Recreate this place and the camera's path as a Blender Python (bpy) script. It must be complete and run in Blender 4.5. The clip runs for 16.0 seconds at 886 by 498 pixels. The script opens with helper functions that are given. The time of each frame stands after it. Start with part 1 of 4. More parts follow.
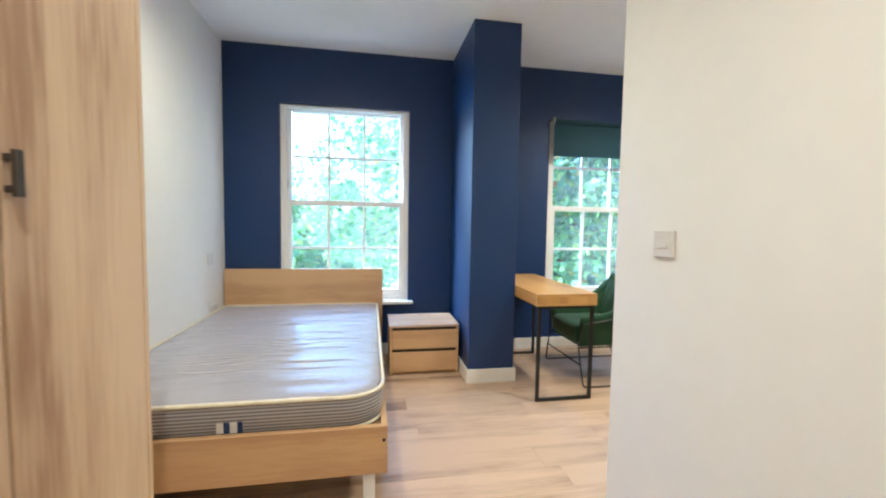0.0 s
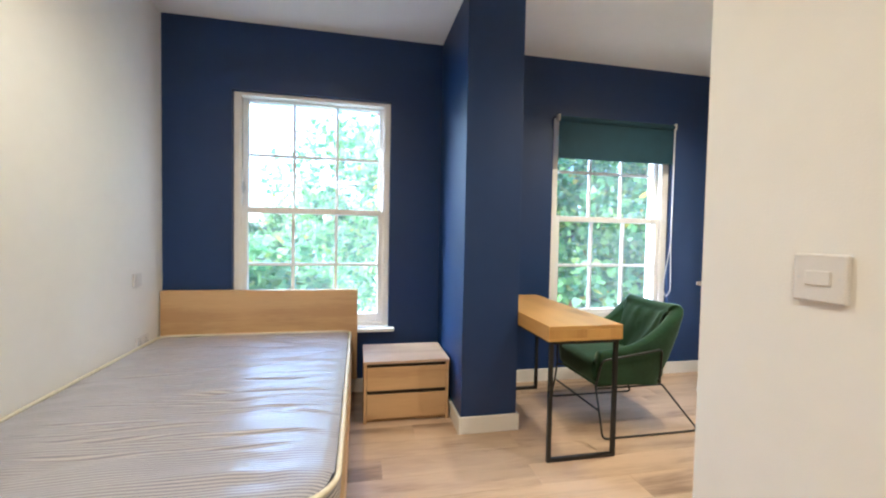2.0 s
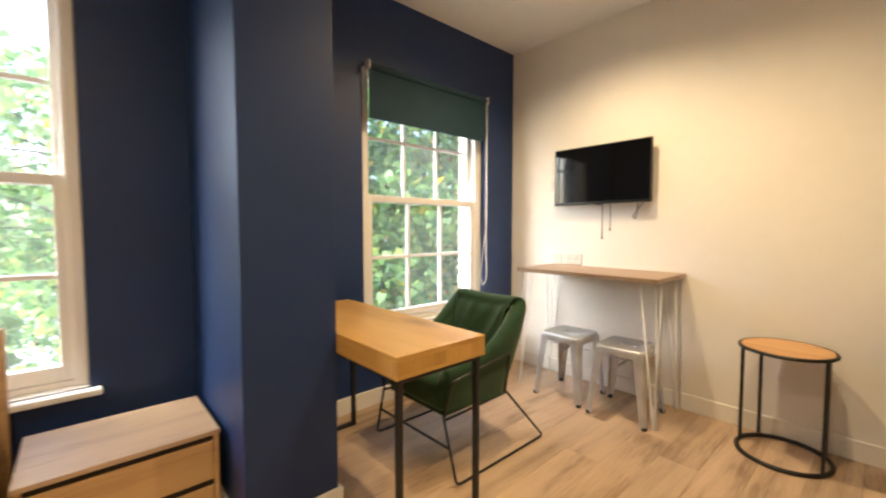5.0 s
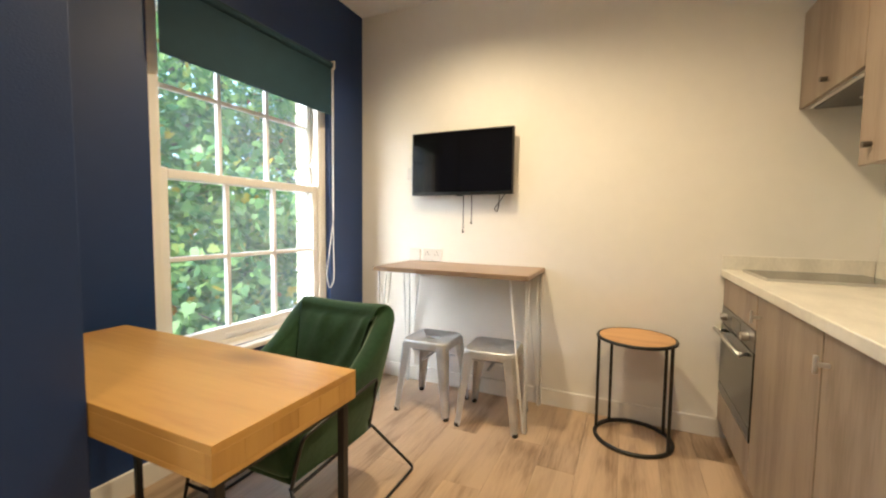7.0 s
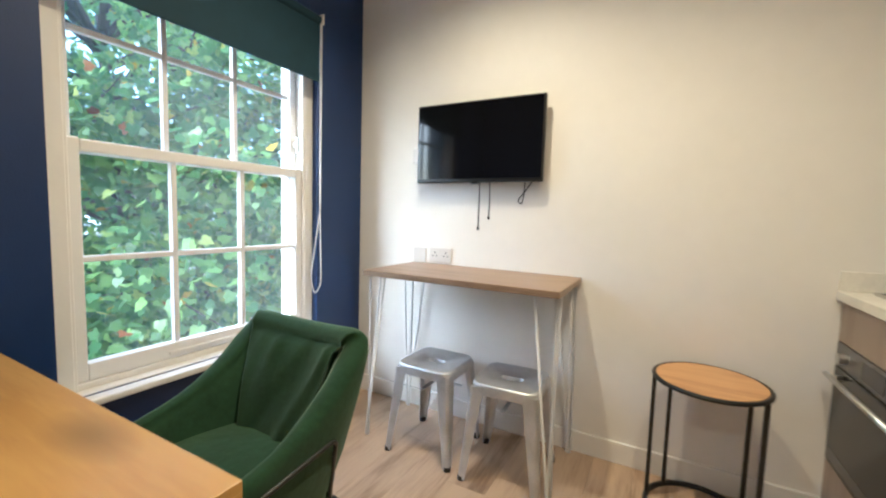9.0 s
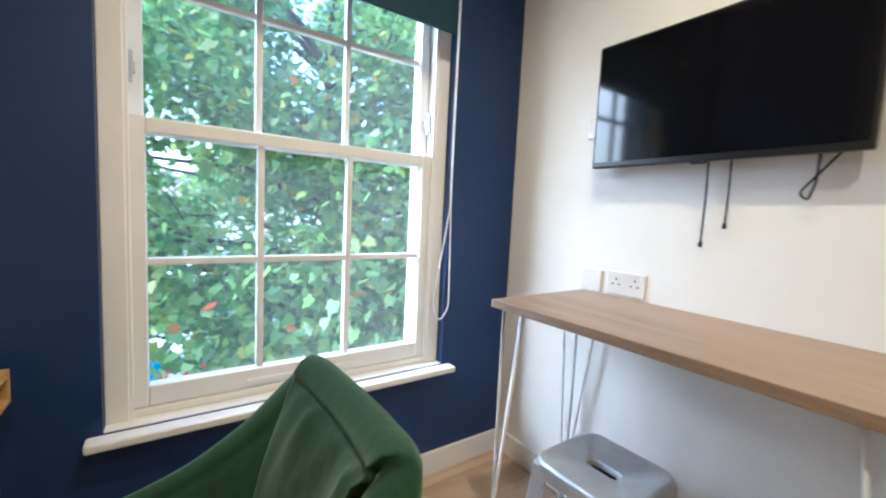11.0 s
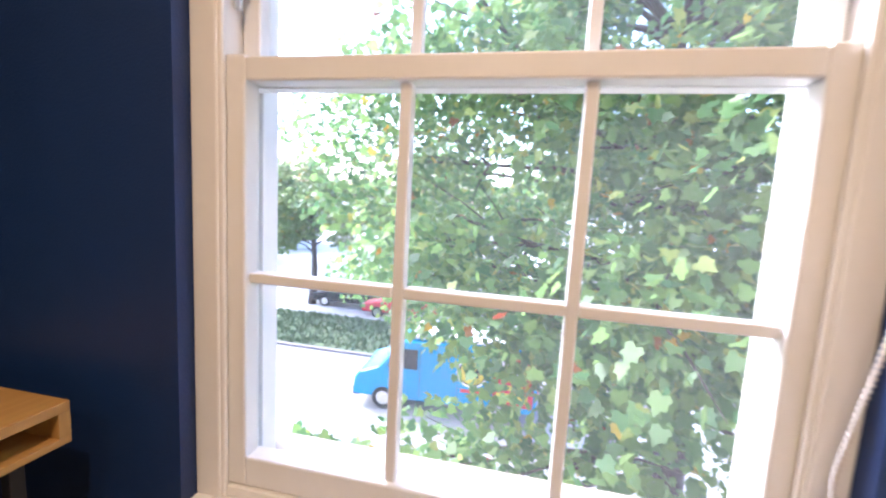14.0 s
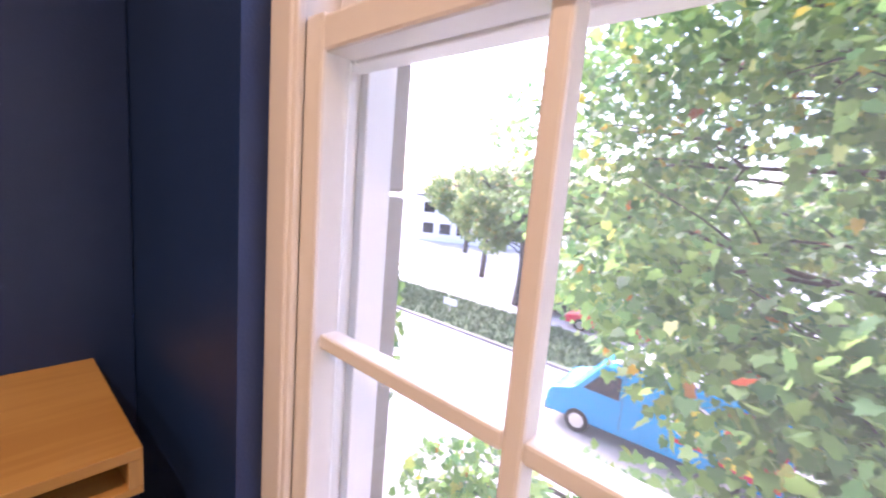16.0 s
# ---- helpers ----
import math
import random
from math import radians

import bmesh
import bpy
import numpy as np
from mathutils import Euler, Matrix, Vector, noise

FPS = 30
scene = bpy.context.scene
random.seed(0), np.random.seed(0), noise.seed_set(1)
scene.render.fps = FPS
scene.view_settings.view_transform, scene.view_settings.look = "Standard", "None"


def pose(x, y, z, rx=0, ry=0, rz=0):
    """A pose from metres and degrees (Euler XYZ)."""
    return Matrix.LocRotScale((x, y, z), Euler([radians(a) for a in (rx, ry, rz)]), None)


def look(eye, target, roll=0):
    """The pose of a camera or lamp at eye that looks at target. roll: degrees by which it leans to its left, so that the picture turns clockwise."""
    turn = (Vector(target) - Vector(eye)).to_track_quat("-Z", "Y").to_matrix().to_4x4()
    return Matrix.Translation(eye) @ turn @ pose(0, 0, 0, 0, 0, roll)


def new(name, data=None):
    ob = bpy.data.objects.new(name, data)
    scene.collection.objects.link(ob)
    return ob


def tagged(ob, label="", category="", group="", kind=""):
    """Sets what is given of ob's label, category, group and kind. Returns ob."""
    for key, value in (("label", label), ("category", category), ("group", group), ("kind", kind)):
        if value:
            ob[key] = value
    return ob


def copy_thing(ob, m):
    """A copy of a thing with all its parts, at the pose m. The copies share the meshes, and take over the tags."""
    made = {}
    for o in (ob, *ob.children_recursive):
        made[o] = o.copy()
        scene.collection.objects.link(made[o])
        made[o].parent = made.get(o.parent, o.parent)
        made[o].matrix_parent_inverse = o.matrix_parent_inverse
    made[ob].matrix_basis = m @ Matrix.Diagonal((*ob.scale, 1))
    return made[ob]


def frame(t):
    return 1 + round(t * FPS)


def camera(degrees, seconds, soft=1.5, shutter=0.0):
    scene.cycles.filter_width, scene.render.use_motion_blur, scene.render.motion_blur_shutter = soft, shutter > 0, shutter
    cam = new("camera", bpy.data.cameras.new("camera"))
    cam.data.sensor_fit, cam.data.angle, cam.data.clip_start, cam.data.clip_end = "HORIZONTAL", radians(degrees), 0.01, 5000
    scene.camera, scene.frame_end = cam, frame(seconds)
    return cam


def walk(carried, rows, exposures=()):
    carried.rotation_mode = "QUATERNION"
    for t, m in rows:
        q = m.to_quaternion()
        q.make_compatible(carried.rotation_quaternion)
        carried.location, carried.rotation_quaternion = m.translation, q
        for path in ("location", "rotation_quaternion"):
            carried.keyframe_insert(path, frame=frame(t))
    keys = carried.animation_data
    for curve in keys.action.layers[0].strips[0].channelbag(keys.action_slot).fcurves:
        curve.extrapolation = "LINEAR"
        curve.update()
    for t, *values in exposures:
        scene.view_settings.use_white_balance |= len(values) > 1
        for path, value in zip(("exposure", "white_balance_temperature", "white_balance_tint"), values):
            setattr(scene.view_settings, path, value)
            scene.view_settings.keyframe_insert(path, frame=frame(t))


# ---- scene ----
cam = camera(95.3, 16.0, soft=2.1, shutter=0.5)
PATH = [
    (0, (0.092, -0.077, 1.211), (0.445, 1.888, 1.088), 0.9),
    (0.5, (0.212, 0.056, 1.199), (0.508, 2.031, 1.095), 1.0),
    (1, (0.297, 0.177, 1.204), (0.579, 2.155, 1.126), 1.2),
    (1.5, (0.288, 0.325, 1.195), (0.625, 2.294, 1.108), 1.3),
    (2, (0.2, 0.493, 1.224), (0.611, 2.449, 1.154), 1.1),
    (2.5, (0.22, 0.614, 1.206), (0.692, 2.556, 1.132), 0.9),
    (3, (0.305, 0.785, 1.2), (0.855, 2.707, 1.141), 0.5),
    (3.5, (0.335, 0.933, 1.192), (1.045, 2.802, 1.119), 0.1),
    (4, (0.307, 1.123, 1.191), (1.27, 2.874, 1.12), -0.3),
    (4.5, (0.304, 1.273, 1.199), (1.465, 2.899, 1.108), -0.4),
    (5, (0.417, 1.361, 1.182), (1.758, 2.841, 1.079), 0.0),
    (7.5, (0.79, 1.811, 1.17), (2.628, 2.586, 1.032), 0.8),
    (8, (0.916, 1.826, 1.188), (2.748, 2.615, 1.037), 1.0),
    (10.5, (1.767, 2.135, 1.153), (3.136, 3.583, 0.985), 2.8),
    (11, (1.935, 2.219, 1.167), (3.074, 3.853, 0.992), 2.8),
    (11.5, (2.157, 2.228, 1.154), (3.039, 4.014, 0.972), 2.6),
    (12, (2.271, 2.303, 1.152), (2.917, 4.185, 0.944), 2.8),
    (12.5, (2.331, 2.526, 1.147), (2.696, 4.481, 0.931), 2.7),
    (13, (2.367, 2.713, 1.147), (2.456, 4.699, 0.925), 2.8),
    (13.5, (2.449, 2.879, 1.159), (2.265, 4.857, 0.932), 2.9),
    (14, (2.439, 3.001, 1.154), (2.042, 4.948, 0.923), 3.2),
    (14.5, (2.365, 3.109, 1.153), (1.741, 4.996, 0.924), 3.4),
    (15, (2.346, 3.185, 1.167), (1.500, 4.980, 0.918), 3.9),
    (15.5, (2.364, 3.336, 1.198), (1.306, 5.009, 0.915), 4.6),
    (16, (2.373, 3.409, 1.202), (1.078, 4.906, 0.918), 4.8),
]
EXPOSURES = [(0, 3.88, 4200, -2), (2, 3.75, 4500, 0), (3.5, 3.65, 5200, 3), (5, 3.46, 5900, 4), (7.5, 3.38, 5300, 0), (8, 3.36, 5100, 0), (10.5, 3.15, 4400, -1), (11.5, 3.2, 4700, 4), (13.5, 3.12, 5200, 13), (15, 3.1, 5500, 30), (16, 3.1, 5750, 34)]
walk(cam, [(t, look(eye, target, roll)) for t, eye, target, roll in PATH], EXPOSURES)

# ---- room numbers ----
XL, XR, YB, CEIL = -1.136, 3.325, 3.644, 2.705   # left wall, right wall, blue wall, ceiling
YS, YK = -1.5, 0.66                              # back of the entrance, back of the kitchen
PX, PY = 1.01, 1.315                             # partition face and its end
GROUND = -5.2

# ---- light ----
world = bpy.data.worlds.new("sky")
scene.world = world
world.use_nodes = True
wn = world.node_tree.nodes
sky = wn.new("ShaderNodeTexSky")
sky.sky_type, sky.sun_disc = "NISHITA", False
sky.sun_elevation, sky.sun_rotation = radians(39.6), radians(291.3)
sky.air_density, sky.dust_density = 1.0, 4.0
wn["Background"].inputs["Strength"].default_value = 0.15
world.node_tree.links.new(sky.outputs[0], wn["Background"].inputs["Color"])

sun = new("sun", bpy.data.lights.new("sun", "SUN"))
sun.data.energy, sun.data.angle, sun.data.color = 0.55, radians(25), (1.0, 0.98, 0.95)
sun.matrix_world = look((0, 0, 20), Vector((0, 0, 20)) - Vector((-0.72, 0.28, 0.64)))

WARM = (1.0, 0.68, 0.37)
# recessed downlights: two with a beam over the living side, two wide ones over bed and entrance
DOWNLIGHTS = ((2.46, 2.63, 12.5, 148), (2.1, 1.7, 8.8, 156), (-0.25, 2.0, 8, 168), (0.0, -0.2, 9.5, 170))
for x, y, watts, beam in DOWNLIGHTS:
    lamp = new("downlight_lamp", bpy.data.lights.new("downlight_lamp", "SPOT"))
    lamp.data.energy, lamp.data.color, lamp.data.shadow_soft_size = watts, WARM, 0.035
    lamp.data.spot_size, lamp.data.spot_blend = radians(beam), 0.9
    lamp.matrix_world = pose(x, y, CEIL - 0.025)


# ---- materials ----
def mat(name, colour, rough=0.6, metal=0.0, vary=0.12, scale=6.0, bump=0.0, bump_scale=60.0, spec=0.5, stretch=(1, 1, 1), per_object=0.0):
    """Principled surface whose colour drifts at two scales, with a fine relief."""
    m = bpy.data.materials.new(name)
    m.use_nodes = True
    n, l = m.node_tree.nodes, m.node_tree.links
    p = n["Principled BSDF"]
    p.inputs["Roughness"].default_value, p.inputs["Metallic"].default_value = rough, metal
    p.inputs["Specular IOR Level"].default_value = spec
    tc, mp = n.new("ShaderNodeTexCoord"), n.new("ShaderNodeMapping")
    mp.inputs["Scale"].default_value = stretch
    l.new(tc.outputs["Object"], mp.inputs["Vector"])
    big, fine = n.new("ShaderNodeTexNoise"), n.new("ShaderNodeTexNoise")
    big.inputs["Scale"].default_value, big.inputs["Detail"].default_value = scale, 4
    fine.inputs["Scale"].default_value, fine.inputs["Detail"].default_value = scale * 9, 3
    mix = n.new("ShaderNodeMath")
    mix.operation = "MULTIPLY_ADD"
    mix.inputs[1].default_value = 0.4
    l.new(mp.outputs[0], big.inputs["Vector"]), l.new(mp.outputs[0], fine.inputs["Vector"])
    l.new(fine.outputs[0], mix.inputs[0]), l.new(big.outputs[0], mix.inputs[2])
    ramp = n.new("ShaderNodeValToRGB")
    ramp.color_ramp.elements[0].position, ramp.color_ramp.elements[1].position = 0.45, 0.95
    ramp.color_ramp.elements[0].color = (*[c * (1 - vary) for c in colour], 1)
    ramp.color_ramp.elements[1].color = (*[min(1, c * (1 + vary)) for c in colour], 1)
    l.new(mix.outputs[0], ramp.inputs[0])
    out = ramp.outputs[0]
    if per_object:
        info, hsv, rng = n.new("ShaderNodeObjectInfo"), n.new("ShaderNodeHueSaturation"), n.new("ShaderNodeMapRange")
        rng.inputs["To Min"].default_value, rng.inputs["To Max"].default_value = 1 - per_object, 1 + per_object
        l.new(info.outputs["Random"], rng.inputs["Value"]), l.new(rng.outputs[0], hsv.inputs["Value"])
        l.new(out, hsv.inputs["Color"])
        out = hsv.outputs[0]
    l.new(out, p.inputs["Base Color"])
    if bump:
        bt, bn = n.new("ShaderNodeTexNoise"), n.new("ShaderNodeBump")
        bt.inputs["Scale"].default_value, bt.inputs["Detail"].default_value = bump_scale, 3
        bn.inputs["Strength"].default_value, bn.inputs["Distance"].default_value = bump, 0.004
        l.new(mp.outputs[0], bt.inputs["Vector"]), l.new(bt.outputs[0], bn.inputs["Height"]), l.new(bn.outputs[0], p.inputs["Normal"])
    return m


def wood(name, light, dark, axis, rough=0.5, ring=26.0, per_object=0.0, knots=0.35, eyes=0.0):
    """Wood with long grain along one axis, cathedral figures, pores and knots."""
    m = bpy.data.materials.new(name)
    m.use_nodes = True
    n, l = m.node_tree.nodes, m.node_tree.links
    p = n["Principled BSDF"]
    p.inputs["Roughness"].default_value = rough
    tc, mp = n.new("ShaderNodeTexCoord"), n.new("ShaderNodeMapping")
    s = [1.0, 1.0, 1.0]
    s[axis] = 0.09
    mp.inputs["Scale"].default_value = s
    vec = tc.outputs["Object"]
    if per_object:
        info, add, comb = n.new("ShaderNodeObjectInfo"), n.new("ShaderNodeVectorMath"), n.new("ShaderNodeMath")
        comb.operation, comb.inputs[1].default_value = "MULTIPLY", 37.0
        l.new(info.outputs["Random"], comb.inputs[0])
        l.new(tc.outputs["Object"], add.inputs[0]), l.new(comb.outputs[0], add.inputs[1])
        vec = add.outputs[0]
    l.new(vec, mp.inputs["Vector"])
    figure, pores, patch = n.new("ShaderNodeTexNoise"), n.new("ShaderNodeTexNoise"), n.new("ShaderNodeTexNoise")
    figure.inputs["Scale"].default_value, figure.inputs["Detail"].default_value, figure.inputs["Distortion"].default_value = ring * 0.35, 6, 1.2
    pores.inputs["Scale"].default_value, pores.inputs["Detail"].default_value = ring * 7, 2
    patch.inputs["Scale"].default_value, patch.inputs["Detail"].default_value = 2.2, 2
    l.new(mp.outputs[0], figure.inputs["Vector"]), l.new(mp.outputs[0], pores.inputs["Vector"]), l.new(vec, patch.inputs["Vector"])
    add1, add2 = n.new("ShaderNodeMath"), n.new("ShaderNodeMath")
    add1.operation = add2.operation = "MULTIPLY_ADD"
    add1.inputs[1].default_value, add2.inputs[1].default_value = 0.28, knots
    l.new(pores.outputs[0], add1.inputs[0]), l.new(figure.outputs[0], add1.inputs[2])
    l.new(patch.outputs[0], add2.inputs[0]), l.new(add1.outputs[0], add2.inputs[2])
    ramp = n.new("ShaderNodeValToRGB")
    e = ramp.color_ramp.elements
    e[0].position, e[1].position = 0.64, 0.96
    e[0].color, e[1].color = (*dark, 1), (*light, 1)
    mid = e.new(0.79)
    mid.color = (*[0.35 * a + 0.65 * b for a, b in zip(dark, light)], 1)
    l.new(add2.outputs[0], ramp.inputs[0])
    out = ramp.outputs[0]
    if eyes:
        mp2, vor, near, mixc = n.new("ShaderNodeMapping"), n.new("ShaderNodeTexVoronoi"), n.new("ShaderNodeMapRange"), n.new("ShaderNodeMix")
        s2 = [1.0, 1.0, 1.0]
        s2[axis] = 0.4
        mp2.inputs["Scale"].default_value, vor.inputs["Scale"].default_value = s2, eyes
        near.inputs["From Min"].default_value, near.inputs["From Max"].default_value = 0.22, 0.05
        mixc.data_type = "RGBA"
        mixc.inputs["B"].default_value = (*[c * 0.62 for c in dark], 1)
        l.new(vec, mp2.inputs["Vector"]), l.new(mp2.outputs[0], vor.inputs["Vector"]), l.new(vor.outputs["Distance"], near.inputs["Value"])
        l.new(near.outputs[0], mixc.inputs["Factor"]), l.new(out, mixc.inputs["A"])
        out = mixc.outputs["Result"]
    if per_object:
        hsv, rng = n.new("ShaderNodeHueSaturation"), n.new("ShaderNodeMapRange")
        rng.inputs["To Min"].default_value, rng.inputs["To Max"].default_value = 1 - per_object, 1 + per_object
        l.new(info.outputs["Random"], rng.inputs["Value"]), l.new(rng.outputs[0], hsv.inputs["Value"]), l.new(out, hsv.inputs["Color"])
        out = hsv.outputs[0]
    l.new(out, p.inputs["Base Color"])
    bn = n.new("ShaderNodeBump")
    bn.inputs["Strength"].default_value, bn.inputs["Distance"].default_value = 0.12, 0.002
    l.new(add1.outputs[0], bn.inputs["Height"]), l.new(bn.outputs[0], p.inputs["Normal"])
    return m


def glass_mat(name, tint=(1, 1, 1), haze=0.034):
    """Thin pane: straight through, with a faint mirror and a pale film in cloudy patches that imitates glare haze."""
    m = bpy.data.materials.new(name)
    m.use_nodes = True
    n, l = m.node_tree.nodes, m.node_tree.links
    n.remove(n["Principled BSDF"])
    tr, gl, mx, fr, pw, sc = [n.new("ShaderNode" + k) for k in ("BsdfTransparent", "BsdfGlossy", "MixShader", "LayerWeight", "Math", "Math")]
    tr.inputs["Color"].default_value, gl.inputs["Roughness"].default_value = (*tint, 1), 0.02
    pw.operation, pw.inputs[1].default_value = "POWER", 4.0
    sc.operation, sc.inputs[1].default_value, sc.inputs[2].default_value = "MULTIPLY_ADD", 0.3, 0.02
    l.new(fr.outputs["Facing"], pw.inputs[0]), l.new(pw.outputs[0], sc.inputs[0]), l.new(sc.outputs[0], mx.inputs[0]), l.new(tr.outputs[0], mx.inputs[1]), l.new(gl.outputs[0], mx.inputs[2])
    # translucent white mixed in, a stand-in for the veiling glare over the view
    film, cloth, cloud, amount, tc = [n.new("ShaderNode" + k) for k in ("MixShader", "BsdfTranslucent", "TexNoise", "MapRange", "TexCoord")]
    cloud.inputs["Scale"].default_value, cloud.inputs["Detail"].default_value = 3.0, 5
    amount.inputs["To Min"].default_value, amount.inputs["To Max"].default_value = haze * 0.5, haze * 1.5
    cloth.inputs["Color"].default_value = (0.8, 0.8, 0.8, 1)
    l.new(tc.outputs["Object"], cloud.inputs["Vector"]), l.new(cloud.outputs[0], amount.inputs["Value"]), l.new(amount.outputs[0], film.inputs[0])
    l.new(mx.outputs[0], film.inputs[1]), l.new(cloth.outputs[0], film.inputs[2])
    l.new(film.outputs[0], n["Material Output"].inputs["Surface"])
    return m


def striped(name, a, b, axis, pitch, rough=0.55):
    """Woven ticking: fine stripes across one axis, with creases in the cloth."""
    m = mat(name, a, rough, vary=0.06, bump=0.25, bump_scale=9, spec=0.5)
    n, l = m.node_tree.nodes, m.node_tree.links
    p = n["Principled BSDF"]
    p.inputs["Sheen Weight"].default_value = 0.2
    tc, wv, mx = n.new("ShaderNodeTexCoord"), n.new("ShaderNodeTexWave"), n.new("ShaderNodeMix")
    wv.bands_direction = "XYZ"[axis]
    wv.inputs["Scale"].default_value = 0.314 / pitch
    wv.inputs["Distortion"].default_value, wv.inputs["Detail"].default_value = 0.15, 1
    mx.data_type = "RGBA"
    mx.inputs["A"].default_value, mx.inputs["B"].default_value = (*a, 1), (*b, 1)
    l.new(tc.outputs["Object"], wv.inputs["Vector"]), l.new(wv.outputs["Color"], mx.inputs["Factor"]), l.new(mx.outputs["Result"], p.inputs["Base Color"])
    return m


M_WHITE = mat("white_wall_paint", (0.78, 0.755, 0.71), 0.75, vary=0.03, scale=1.5, bump=0.12, bump_scale=220)
M_CEIL = mat("ceiling_paint", (0.8, 0.79, 0.77), 0.85, vary=0.03, scale=1.2, bump=0.1, bump_scale=180)
M_BLUE = mat("navy_wall_paint", (0.0085, 0.031, 0.12), 0.45, vary=0.08, scale=2.0, bump=0.15, bump_scale=200, spec=0.5)
M_TRIM = mat("white_gloss_paint", (0.8, 0.78, 0.74), 0.3, vary=0.03, scale=4, bump=0.06, bump_scale=70)
M_UPVC = mat("white_sash_paint", (0.8, 0.79, 0.77), 0.35, vary=0.03, scale=4, bump=0.05, bump_scale=70)
M_OAK_Z = wood("oak_upright", (0.64, 0.48, 0.31), (0.33, 0.2, 0.11), 2, ring=9, eyes=2.0)
M_OAK_X = wood("oak_along_x", (0.61, 0.405, 0.195), (0.47, 0.295, 0.135), 0, ring=15)
M_DESK = wood("oak_desk", (0.58, 0.345, 0.092), (0.45, 0.245, 0.058), 1, 0.36, ring=10, eyes=3.4)
M_DESKX = wood("oak_desk_end", (0.58, 0.345, 0.092), (0.42, 0.23, 0.055), 2, 0.4, ring=12, per_object=0.09)
M_FLOOR = wood("floor_plank", (0.55, 0.40, 0.265), (0.24, 0.16, 0.10), 0, 0.4, ring=15, per_object=0.09, knots=0.45)
M_BAR = wood("bar_top", (0.34, 0.235, 0.15), (0.21, 0.14, 0.09), 1, 0.4, ring=20)
M_DARKSTEEL = mat("dark_steel", (0.2, 0.195, 0.19), 0.35, 0.9, vary=0.1, scale=9)
M_BLACK = mat("black_steel", (0.012, 0.012, 0.012), 0.42, 0.0, vary=0.2, scale=20, bump=0.1)
M_HAIRPIN = mat("white_steel", (0.75, 0.74, 0.72), 0.35, vary=0.04, scale=20)
M_STEEL = mat("brushed_steel", (0.62, 0.62, 0.61), 0.32, 1.0, vary=0.1, scale=9, bump=0.08)
M_GALV = mat("galvanised_steel", (0.58, 0.585, 0.59), 0.4, 0.65, vary=0.14, scale=12, bump=0.1)
M_GREEN = mat("green_velvet", (0.017, 0.046, 0.02), 0.85, vary=0.3, scale=7, bump=0.4, bump_scale=35, spec=0.2)
M_GREEN.node_tree.nodes["Principled BSDF"].inputs["Sheen Weight"].default_value = 0.5
M_GREEN.node_tree.nodes["Principled BSDF"].inputs["Sheen Tint"].default_value = (0.45, 0.6, 0.45, 1)
M_TICK = striped("grey_striped_ticking", (0.50, 0.48, 0.50), (0.2, 0.19, 0.225), 1, 0.013, 0.3)
M_TICKZ = striped("grey_striped_border", (0.45, 0.42, 0.41), (0.1, 0.09, 0.11), 2, 0.014)
M_PIPING = mat("cream_piping", (0.72, 0.66, 0.5), 0.7, vary=0.1, scale=40)
M_BLIND = mat("teal_blind_cloth", (0.006, 0.034, 0.056), 0.8, vary=0.08, scale=12, bump=0.2, bump_scale=300)
M_DARKMETAL = mat("dark_bronze_metal", (0.09, 0.075, 0.065), 0.4, 0.6, vary=0.15, scale=15)
M_PLASTIC = mat("white_plastic", (0.66, 0.63, 0.6), 0.3, vary=0.02)
M_SCREEN = mat("black_screen", (0.004, 0.004, 0.005), 0.08, vary=0.05)
M_BEZEL = mat("black_plastic", (0.01, 0.01, 0.011), 0.3, vary=0.1)
M_DARK = mat("dark_gap", (0.02, 0.015, 0.012), 0.8)
M_KITCHEN = wood("grey_brown_unit", (0.34, 0.265, 0.205), (0.22, 0.165, 0.125), 2, 0.45, ring=16)
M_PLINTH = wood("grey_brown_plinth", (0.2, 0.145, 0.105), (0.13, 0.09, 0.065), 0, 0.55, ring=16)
M_STONE_TOP = mat("pale_marble_worktop", (0.7, 0.67, 0.6), 0.28, vary=0.14, scale=5, stretch=(1, 2, 1))
_n, _l = M_STONE_TOP.node_tree.nodes, M_STONE_TOP.node_tree.links
_tc, _v, _edge, _mx = [_n.new("ShaderNode" + k) for k in ("TexCoord", "TexNoise", "MapRange", "Mix")]
_v.inputs["Scale"].default_value, _v.inputs["Detail"].default_value, _v.inputs["Distortion"].default_value, _v.noise_type = 2.2, 5, 1.2, "RIDGED_MULTIFRACTAL"
_edge.inputs["From Min"].default_value, _edge.inputs["From Max"].default_value = 0.9, 1.5
_mx.data_type = "RGBA"
_mx.inputs["B"].default_value = (0.42, 0.39, 0.35, 1)
_was = _n["Principled BSDF"].inputs["Base Color"].links[0].from_socket
_l.new(_tc.outputs["Object"], _v.inputs["Vector"]), _l.new(_v.outputs[0], _edge.inputs["Value"]), _l.new(_edge.outputs[0], _mx.inputs["Factor"])
_l.new(_was, _mx.inputs["A"]), _l.new(_mx.outputs["Result"], _n["Principled BSDF"].inputs["Base Color"])
M_HOB = mat("black_glass", (0.02, 0.02, 0.02), 0.1)
M_GLASS = glass_mat("window_glass")
M_LENS = mat("lit_lamp_lens", (0.8, 0.78, 0.7), 0.4)
M_LENS.node_tree.nodes["Principled BSDF"].inputs["Emission Color"].default_value = (*WARM, 1)
M_LENS.node_tree.nodes["Principled BSDF"].inputs["Emission Strength"].default_value = 6.0


